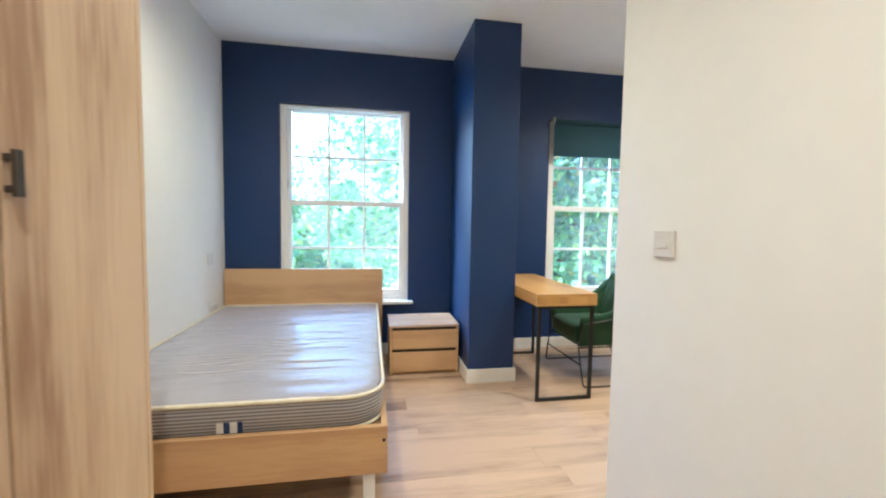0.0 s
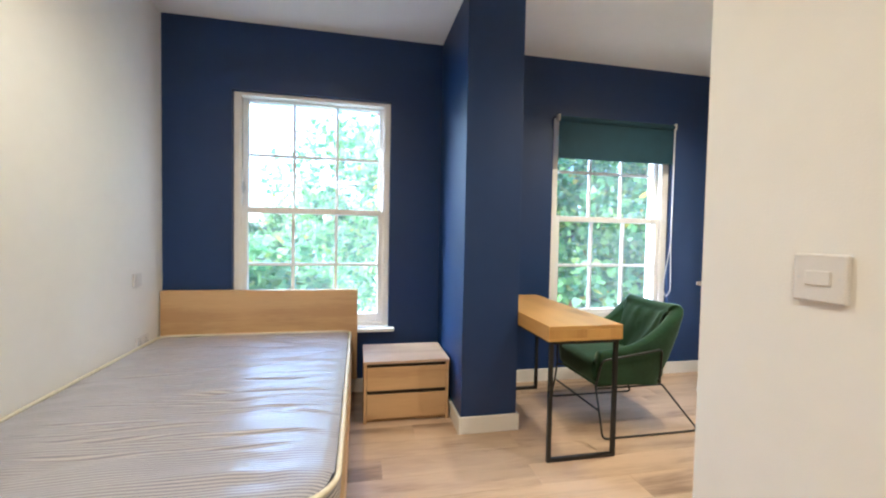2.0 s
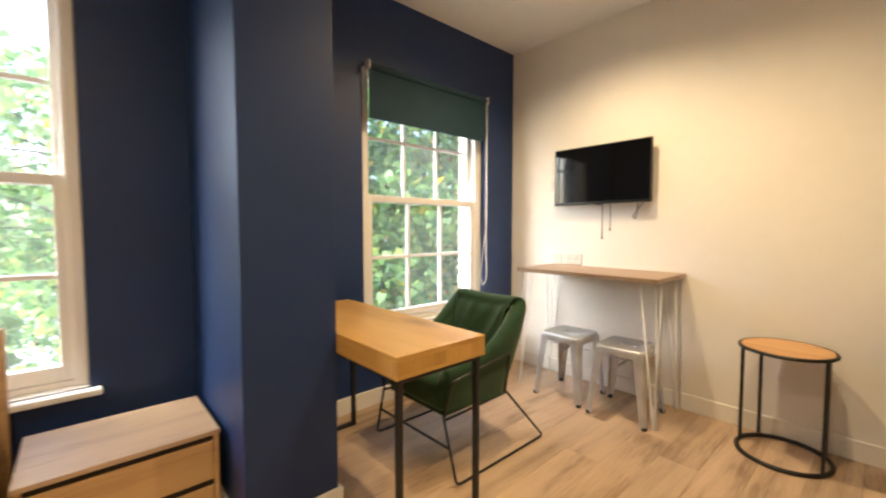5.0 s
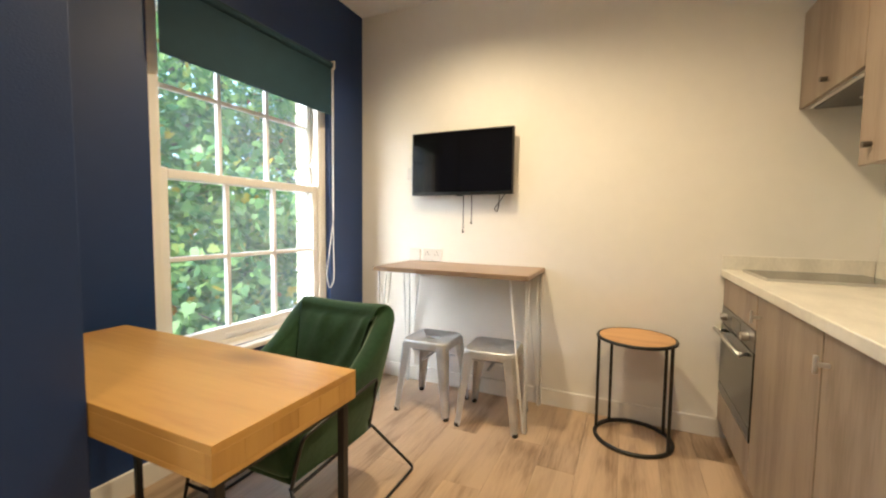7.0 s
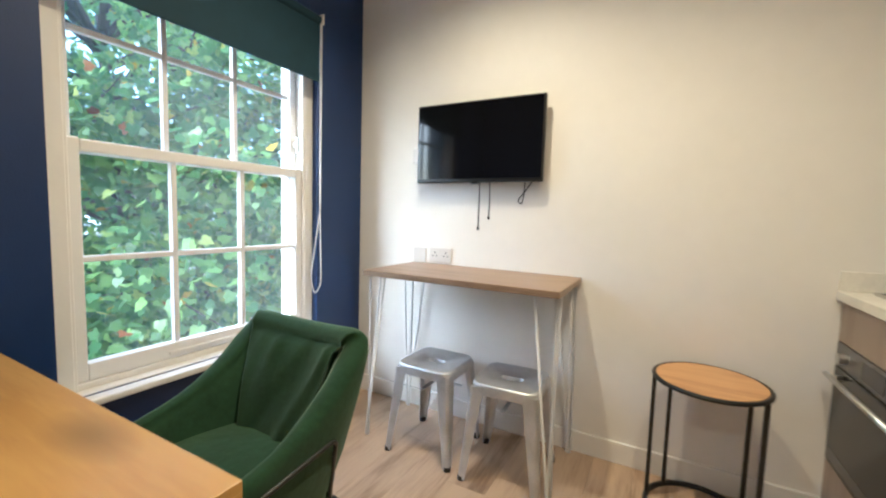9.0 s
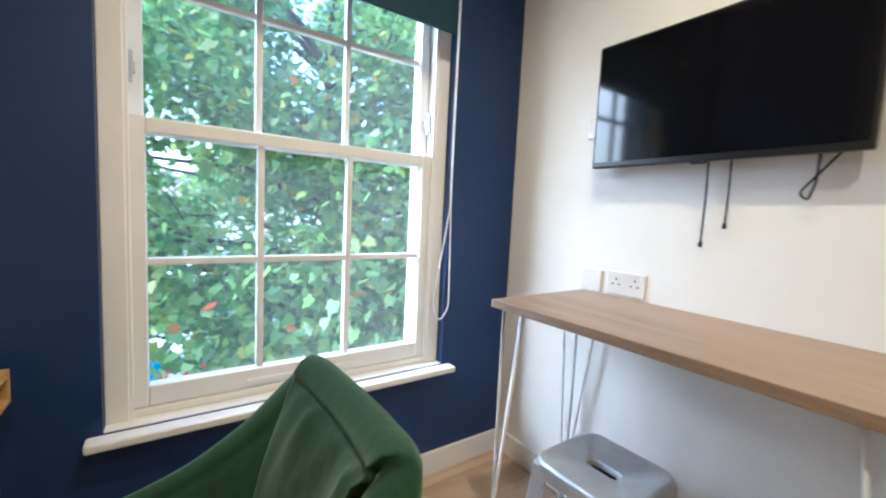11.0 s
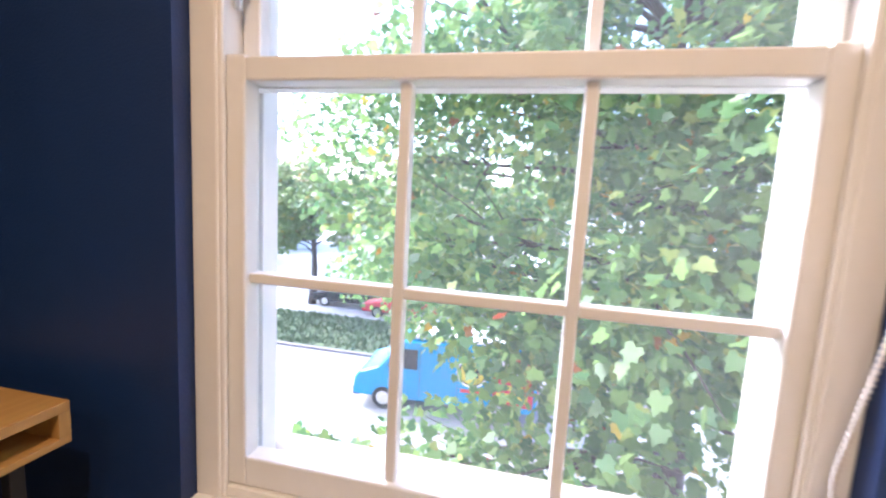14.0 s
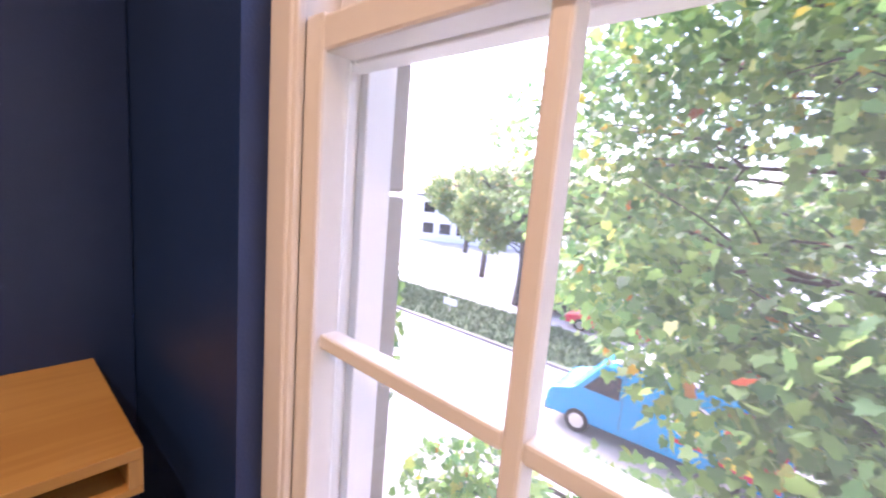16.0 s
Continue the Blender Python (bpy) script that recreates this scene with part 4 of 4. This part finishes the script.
# outer leaf of the house wall, with wider openings, down to the street
def facade():
    y0, y1 = YB + 0.208, YB + T
    root = tagged(new("building_facade"), "sandstone outer wall of the house", "wall", kind="structure")
    zt, zl, zr = 6.0, -12.0, 14.0
    xs = [zl, W1[0] - 0.08, W1[1] + 0.08, W2[0] - 0.08, W2[1] + 0.08, zr]
    rows = [(xs[0], xs[1] - 0.3, y0, y1, GROUND, zt), (xs[2] + 0.3, xs[3] - 0.3, y0, y1, GROUND, zt), (xs[4] + 0.3, xs[5], y0, y1, GROUND, zt)]
    for a, b in ((xs[1], xs[2]), (xs[3], xs[4])):
        rows += [(a - 0.3, b + 0.3, y0, y1, GROUND, WZ0 - 0.12), (a - 0.3, b + 0.3, y0, y1, WZ1 + 0.02, zt)]
    boxes("ashlar", rows, M_SANDSTONE, root)
    rnd = random.Random(3)
    for x, s in ((xs[1], -1), (xs[2], 1), (xs[3], -1), (xs[4], 1)):
        z = WZ0 - 0.12
        while z < WZ1 + 0.019:
            h = min(0.36 + 0.06 * rnd.random(), WZ1 + 0.02 - z)
            b = box("stone", min(x, x + s * 0.3), max(x, x + s * 0.3), y0, y1 + 0.006, z + 0.005, z + h - 0.005, M_SANDSTONE, root, 0.008)
            b.location = (s * -0.006 * rnd.random(), 0, 0)
            z += h
    for a, b in ((xs[1], xs[2]), (xs[3], xs[4])):
        box("stone_sill", a, b, y0, y1 + 0.03, WZ0 - 0.119, WZ0 - 0.07, M_SANDSTONE, root, 0.008)


facade()

tagged(box("ground", -900, 900, YB + T, 1500, GROUND - 0.3, GROUND - 0.02, M_PAVE), "pale concrete ground to the horizon", "ground", kind="structure")
tagged(box("road", -120, 120, 7.6, 17.75, GROUND - 0.02, GROUND, M_ROAD), "pale dry asphalt street below the window", "road", kind="structure")
tagged(box("pavement", -120, 120, YB + T, 7.45, GROUND - 0.02, GROUND + 0.1, M_PAVE), "concrete pavement in front of the house", "pavement", kind="structure")
tagged(boxes("kerb", [(-120, 120, 7.45, 7.6, GROUND - 0.02, GROUND + 0.11), (-120, 120, 17.75, 17.9, GROUND - 0.02, GROUND + 0.1)], M_KERB, bevel=0.01), "grey stone kerb along the street", "kerb", kind="structure")


def verge():
    bm = bmesh.new()
    rnd = random.Random(8)
    add_box(bm, -60, 60, 17.9, 22.3, GROUND - 0.02, GROUND + 0.09)
    for _ in range(9000):
        x, y, a = rnd.uniform(-22, 6), rnd.uniform(17.95, 22.2), rnd.uniform(0, math.pi)
        h, w = rnd.uniform(0.08, 0.28), rnd.uniform(0.03, 0.07)
        c, s = math.cos(a) * w, math.sin(a) * w
        v = [bm.verts.new(p) for p in ((x - c, y - s, GROUND + 0.08), (x + c, y + s, GROUND + 0.08), (x + rnd.uniform(-.1, .1), y + rnd.uniform(-.1, .1), GROUND + 0.08 + h))]
        bm.faces.new(v)
    ob = mesh_object("grass_verge", bm, M_GRASS)
    return tagged(ob, "rough grass verge with low plants beside the street", "grass", kind="stuff")


verge()

LEAF = [(0, 0), (0.26, -0.14), (0.5, 0.06), (0.40, 0.27), (0.46, 0.56), (0.24, 0.58), (0, 1.0), (-0.24, 0.58), (-0.46, 0.56), (-0.40, 0.27), (-0.5, 0.06), (-0.26, -0.14)]


def foliage(name, blobs, size, material, parent, seed):
    """Leaves strewn in clumps: blobs are (centre, radius, how many)."""
    rng = np.random.default_rng(seed)
    shape = np.array([(x, y, 0.12 * abs(x) - 0.10 * y * y) for x, y in LEAF])
    verts, faces, base, k = [], [], 0, len(LEAF)
    for centre, radius, count in blobs:
        d = rng.normal(size=(count, 3))
        d /= np.linalg.norm(d, axis=1, keepdims=True)
        place = np.array(centre) + d * (rng.random((count, 1)) ** 0.45) * np.array(radius)
        tip = d * 0.7 + rng.normal(size=(count, 3)) * 0.7 + np.array((0, -0.1, -0.55))
        tip /= np.linalg.norm(tip, axis=1, keepdims=True)
        side = np.cross(tip, rng.normal(size=(count, 3)) * 0.7 + np.array((0, 0, 1.0)))
        side /= np.linalg.norm(side, axis=1, keepdims=True) + 1e-9
        up = np.cross(side, tip)
        s = size * rng.uniform(0.6, 1.25, (count, 1, 1))
        v = place[:, None] + s * (shape[None, :, 0:1] * side[:, None] + shape[None, :, 1:2] * tip[:, None] + shape[None, :, 2:3] * up[:, None])
        verts.append(v.reshape(-1, 3))
        faces.append((base + np.arange(count * k)).reshape(count, k))
        base += count * k
    co, fc = np.concatenate(verts), np.concatenate(faces)
    me = bpy.data.meshes.new(name)
    me.vertices.add(len(co))
    me.vertices.foreach_set("co", co.astype(np.float32).ravel())
    me.loops.add(fc.size)
    me.loops.foreach_set("vertex_index", fc.astype(np.int32).ravel())
    me.polygons.add(len(fc))
    me.polygons.foreach_set("loop_start", np.arange(0, fc.size, k, dtype=np.int32))
    me.update(calc_edges=True)
    me.materials.append(material)
    ob = new(name, me)
    ob.parent = parent
    return tagged(ob, kind="stuff")


def tree(name, foot, height, crown, radii, clumps, per_clump, size, material, label, seed, extra=(), lean=0.0):
    """Tapered trunk, limbs that reach each clump, and a crown of many leaves. Positions are relative to the foot."""
    root = thing(name, foot, label, "tree")
    rnd = random.Random(seed)
    bm = bmesh.new()
    trunk = [Vector((lean * t * t + 0.12 * math.sin(5 * t), 0.1 * math.sin(3 * t + 1), height * t)) for t in (0, 0.15, 0.3, 0.5, 0.7, 0.85, 1.0)]
    r0 = height * 0.026
    add_tube(bm, trunk, r0, 10, radii=[r0 * (1.25 - 1.1 * k / 6) for k in range(7)])
    blobs = []
    centres = []
    while len(centres) < clumps:
        d = Vector([rnd.gauss(0, 1) for _ in range(3)]).normalized() * (0.35 + 0.65 * rnd.random() ** 0.5)
        centres.append((Vector(crown) + Vector((d.x * radii[0], d.y * radii[1], d.z * radii[2])), min(radii) * rnd.uniform(0.17, 0.32), per_clump))
    centres += [(Vector(c), r, n) for c, r, n in extra]
    for c, r, n in centres:
        t = max(0.2, min(0.95, (c.z - 0.25 * (c.xy - trunk[3].xy).length) / height))
        k = min(5, int(t * 6))
        a = trunk[k].lerp(trunk[k + 1], t * 6 - k)
        mid = a.lerp(c, 0.5) + Vector((rnd.uniform(-.2, .2), rnd.uniform(-.2, .2), rnd.uniform(0.0, .5)))
        pts = [a, a.lerp(mid, 0.6) + Vector((0, 0, 0.1)), mid, mid.lerp(c, 0.55) + Vector((rnd.uniform(-.15, .15), 0, rnd.uniform(-.1, .2))), c]
        br = r0 * 0.3
        add_tube(bm, pts, br, 6, radii=[br, br * 0.75, br * 0.5, br * 0.32, br * 0.12])
        for _ in range(4):
            end = c + Vector([rnd.gauss(0, 1) for _ in range(3)]).normalized() * r * 1.1
            add_tube(bm, [pts[3], pts[3].lerp(end, 0.5) + Vector((0, 0, 0.06)), end], br * 0.2, 5, radii=[br * 0.26, br * 0.16, br * 0.05])
        blobs.append((tuple(c), (r * 1.25, r * 1.25, r * 0.95), int(n)))
    mesh_object("trunk", bm, M_BARK, root, True)
    foliage("leaves", blobs, size, material, root, seed)
    return root


G = -GROUND
tree("maple_tree", (5.2, 10.4, GROUND), 9.5, (-0.4, -0.4, 7.3), (4.2, 3.4, 4.6), 66, 640, 0.122, M_LEAF, "broad maple tree with green leaves, some turning yellow", 11, lean=-0.5,
     extra=[((-5.2, -3.6, G - 2.1), 0.6, 420), ((-4.4, -4.0, G - 2.4), 0.75, 560), ((-3.4, -3.9, G - 1.6), 0.9, 700), ((-2.4, -4.2, G - 1.0), 0.9, 700), ((-1.7, -4.0, G + 0.3), 0.9, 700), ((-0.8, -3.8, G + 1.4), 0.9, 700), ((-3.1, -3.0, G + 0.2), 0.9, 700), ((0.6, -3.6, G + 0.2), 0.9, 700), ((1.2, -3.4, G + 1.8), 0.9, 700),
            ((-4.9, 1.6, G + 0.2), 1.1, 800), ((-4.6, 1.8, G + 1.8), 1.1, 800), ((-4.4, 1.8, G + 3.2), 1.0, 700), ((-6.0, 2.4, G - 0.4), 1.0, 700), ((-6.9, 2.8, G - 0.9), 0.9, 600), ((-4.7, 1.2, G - 1.0), 1.0, 700), ((-6.1, -0.8, G + 2.3), 0.8, 420), ((-5.6, -1.2, G + 1.2), 0.7, 380), ((-5.5, -0.6, G + 3.2), 0.7, 380), ((-4.6, -1.4, G + 0.4), 0.8, 480), ((-4.5, -2.0, G + 2.7), 0.8, 560), ((-3.7, -2.2, G + 3.2), 0.9, 640), ((-4.2, -1.8, G + 1.7), 0.8, 560), ((-3.0, -2.4, G + 2.6), 0.9, 640), ((-2.2, -2.8, G + 2.0), 0.9, 640), ((-3.9, -2.6, G + 0.7), 0.8, 560), ((-2.6, -3.4, G - 0.2), 0.8, 560), ((-1.4, -3.4, G - 1.6), 0.9, 560), ((0.2, -3.4, G - 1.2), 0.9, 560),
            ((-1.2, -2.9, G + 2.3), 0.85, 560), ((0.0, -2.8, G + 2.7), 0.85, 560), ((1.0, -2.8, G + 2.5), 0.85, 560), ((0.6, -3.0, G + 3.3), 0.85, 560), ((-0.6, -2.9, G + 3.4), 0.85, 560), ((1.8, -2.6, G + 3.0), 0.85, 560), ((1.5, -3.0, G + 0.9), 0.8, 520)])
tree("maple_tree", (-2.6, 7.2, GROUND), 6.0, (0.3, -0.5, 5.3), (0.9, 0.6, 0.7), 7, 420, 0.122, M_LEAF, "slender maple tree with green and yellowing leaves close to the house", 31, lean=0.3,
     extra=[((2.05, -1.75, G - 0.55), 0.5, 420), ((1.6, -1.5, G + 0.05), 0.5, 420), ((2.2, -1.85, G + 0.45), 0.42, 340), ((1.2, -1.1, G - 0.4), 0.55, 440), ((1.75, -1.6, G + 0.8), 0.4, 280), ((0.9, -1.2, G + 0.4), 0.5, 380), ((2.3, -1.95, G - 0.15), 0.4, 320)])
far_tree = tree("street_tree", (-9.6, 24.2, GROUND), 7.5, (0.0, 0.0, 5.6), (3.6, 2.6, 2.6), 34, 190, 0.22, M_LEAF_FAR, "yellowing street tree beyond the grass verge", 21)
tree("street_tree", (-2.2, 25.5, GROUND), 8.0, (0.0, 0.0, 6.4), (2.6, 2.6, 3.0), 26, 190, 0.22, M_LEAF_FAR, "yellowing street tree beyond the grass verge", 22)
tree("street_tree", (-24.2, 37.7, GROUND), 8.5, (0.0, 0.0, 6.2), (5.0, 4.0, 3.0), 40, 170, 0.3, M_LEAF_FAR, "yellowing street tree beside the far car park", 23)


for x, y, turn in ((-15.5, 29, 70), (-5.5, 30, 150), (2.5, 31, 230), (-30, 46, 40), (-13, 44, 300)):
    copy_thing(far_tree, pose(x, y, GROUND, 0, 0, turn))


def wheel(parent, x, y, r):
    w = disc("wheel", (x, y, r), r, -0.11, 0.11, M_TYRE, parent, 24, axis=1)
    disc("rim", (x, y, r), r * 0.62, -0.115, 0.115, M_STEEL, w, 18, axis=1)


def profile_body(name, points, y0, y1, material, parent, bevel=0.05):
    """A side outline drawn across the width, with rounded edges."""
    bm = bmesh.new()
    a = [bm.verts.new((x, y0, z)) for x, z in points]
    b = [bm.verts.new((x, y1, z)) for x, z in points]
    n = len(points)
    for k in range(n):
        bm.faces.new((a[k], a[(k + 1) % n], b[(k + 1) % n], b[k]))
    bm.faces.new(a[::-1]), bm.faces.new(b)
    bmesh.ops.recalc_face_normals(bm, faces=bm.faces)
    if bevel:
        bmesh.ops.bevel(bm, geom=list(bm.edges), offset=bevel, segments=2, affect="EDGES", profile=0.5)
    return mesh_object(name, bm, material, parent)


def van():
    root = thing("delivery_van", (-2.4, 14.1, GROUND), "bright blue delivery van with a pale roof and printed side", "van")
    root.rotation_euler = (0, 0, radians(3))
    profile_body("body", [(0.0, 0.35), (0.0, 0.85), (0.15, 1.08), (0.75, 1.28), (1.45, 2.18), (5.5, 2.3), (5.52, 0.35)], 0, 1.95, M_VAN, root, 0.06)
    profile_body("roof", [(1.62, 2.26), (1.8, 2.36), (5.4, 2.44), (5.48, 2.28)], 0.08, 1.87, M_WHITECAR, root, 0.04)
    profile_body("side_window", [(1.02, 1.36), (1.5, 1.95), (1.98, 1.95), (1.98, 1.33)], -0.012, 0.02, M_CARGLASS, root, 0)
    profile_body("windscreen", [(0.82, 1.36), (1.42, 2.12), (1.46, 2.1), (0.87, 1.33)], 0.12, 1.83, M_CARGLASS, root, 0)
    box("bumper", -0.05, 0.2, 0.05, 1.9, 0.3, 0.6, M_BEZEL, root, 0.04)
    box("rear_light", 5.5, 5.54, 0.05, 0.2, 0.9, 1.4, M_RED, root, 0.01)
    for x in (2.05, 3.2):
        box("door_seam", x, x + 0.014, -0.004, 0.01, 0.5, 2.1, M_DARK, root)
    box("printed_panel", 4.25, 5.4, -0.008, 0.01, 0.55, 2.1, M_RED, root)
    boxes("printed_bars", [(4.4, 5.1, -0.012, 0.0, 1.05, 1.2), (4.35, 5.25, -0.012, 0.0, 0.7, 0.95), (4.5, 5.0, -0.012, 0.0, 1.3, 1.38)], M_YELLOW, root)
    boxes("printed_shapes", [(4.4, 4.75, -0.013, 0.0, 1.55, 1.95), (4.9, 5.2, -0.013, 0.0, 1.5, 1.8)], M_WHITECAR, root, 0.02)
    disc("round_badge", (3.62, 0.0, 1.45), 0.46, -0.01, 0.012, M_WHITECAR, root, 36, axis=1)
    disc("badge_ring", (3.62, 0.0, 1.45), 0.40, -0.01, 0.016, M_BEZEL, root, 36, axis=1)
    disc("badge_disc", (3.62, 0.0, 1.45), 0.36, -0.01, 0.02, M_YELLOW, root, 36, axis=1)
    boxes("badge_bars", [(3.42, 3.5, -0.026, 0.0, 1.3, 1.62), (3.58, 3.65, -0.026, 0.0, 1.28, 1.6), (3.72, 3.82, -0.026, 0.0, 1.3, 1.6)], M_BEZEL, root, 0.01)
    boxes("printed_line", [(3.3, 3.95, -0.008, 0.0, 0.82, 0.92)], M_RED, root)
    for x in (0.95, 4.4):
        for y in (0.1, 1.85):
            wheel(root, x, y, 0.34)


def car(at, turn, material, label):
    root = thing("parked_car", at, label, "car")
    root.rotation_euler = (0, 0, radians(turn))
    profile_body("body", [(0.0, 0.3), (0.02, 0.7), (0.9, 0.9), (4.0, 0.95), (4.15, 0.8), (4.15, 0.3)], 0, 1.75, material, root, 0.08)
    profile_body("cabin", [(0.95, 0.85), (1.65, 1.42), (3.2, 1.46), (3.95, 0.9)], 0.12, 1.63, material, root, 0.06)
    profile_body("side_window", [(1.3, 0.95), (1.75, 1.34), (3.1, 1.37), (3.55, 0.97)], 0.105, 0.15, M_CARGLASS, root, 0)
    box("sunroof", 1.9, 2.8, 0.45, 1.3, 1.45, 1.475, M_CARGLASS, root, 0.01)
    for x in (0.85, 3.35):
        for y in (0.1, 1.65):
            wheel(root, x, y, 0.31)


van()
car((-5.9, 22.9, GROUND), 4, M_RED, "red car parked beyond the grass verge")
car((-9.5, 24.0, GROUND), 0, M_BEZEL, "black car parked beyond the grass verge")


def street_sign():
    root = thing("street_sign", (-3.4, 21.6, GROUND), "dark sign panel on a grey steel post", "sign")
    tube("post", [(0, 0, 0), (0, 0, 2.3)], 0.05, M_STEEL, root)
    box("panel", -0.3, 0.3, -0.07, -0.05, 0.8, 2.3, M_BEZEL, root, 0.01)


def street_lamp():
    root = thing("street_lamp", (-1.9, 22.2, GROUND), "grey steel street lamp post", "street lamp")
    tube("post", [(0, 0, 0), (0, 0, 6.5), (-0.1, -0.3, 6.8), (-0.2, -0.9, 6.9)], 0.07, M_STEEL, root)
    box("lantern", -0.35, -0.05, -1.4, -0.8, 6.85, 6.97, M_STEEL, root, 0.03)


def small_sign():
    root = thing("notice_board", (-10.8, 19.6, GROUND), "small white notice board on the verge", "sign")
    tube("post", [(0, 0, 0), (0, 0, 0.6)], 0.03, M_STEEL, root)
    box("board", -0.45, 0.45, -0.04, -0.01, 0.45, 0.8, M_WHITECAR, root, 0.01)


def far_building():
    root = thing("far_building", (-34, 40, GROUND), "pale rendered low building across the car park", "building")
    root.rotation_euler = (0, 0, radians(28))
    box("wall", 0, 14, 0, 8, 0, 5.6, M_WHITECAR, root)
    box("roof", -0.3, 14.3, -0.3, 8.3, 5.6, 5.9, M_KERB, root)
    for z in (1.0, 3.6):
        for k in range(6):
            box("window", 0.8 + k * 2.2, 2.2 + k * 2.2, -0.04, 0.05, z, z + 1.3, M_CARGLASS, root)


street_sign(), street_lamp(), small_sign(), far_building()

# ---- floor pieces ----
def floor():
    root = tagged(boxes("floor", [(XL - 0.1, XR + 0.1, YK - 0.1, YB + 0.1, -0.12, -0.006), (XL - 0.1, PX + 0.11, YS - 0.1, YK - 0.1, -0.12, -0.006)], M_DARK), "oak-look plank floor laid lengthways", "floor", kind="structure")
    rnd = random.Random(5)
    w, ln = 0.181, 1.22
    shared = {}
    y = YS
    while y < YB:
        x = XL - rnd.random() * ln
        y1 = min(y + w, YB)
        while x < XR:
            a, b = max(x, XL), min(x + ln, XR if y1 > YK else PX + 0.1)
            if b - a > 0.02:
                key = (round(b - a, 3), round(y1 - y, 3))
                if key not in shared:
                    bm = bmesh.new()
                    add_box(bm, 0.0004, b - a - 0.0004, 0.0004, y1 - y - 0.0004, -0.006, 0.0, 0.0008, 1)
                    p = mesh_object("plank", bm, M_FLOOR, root)
                    shared[key] = p.data
                else:
                    p = new("plank", shared[key])
                    p.parent = root
                p.location = (a, y, 0)
            x += ln
        y += w


floor()
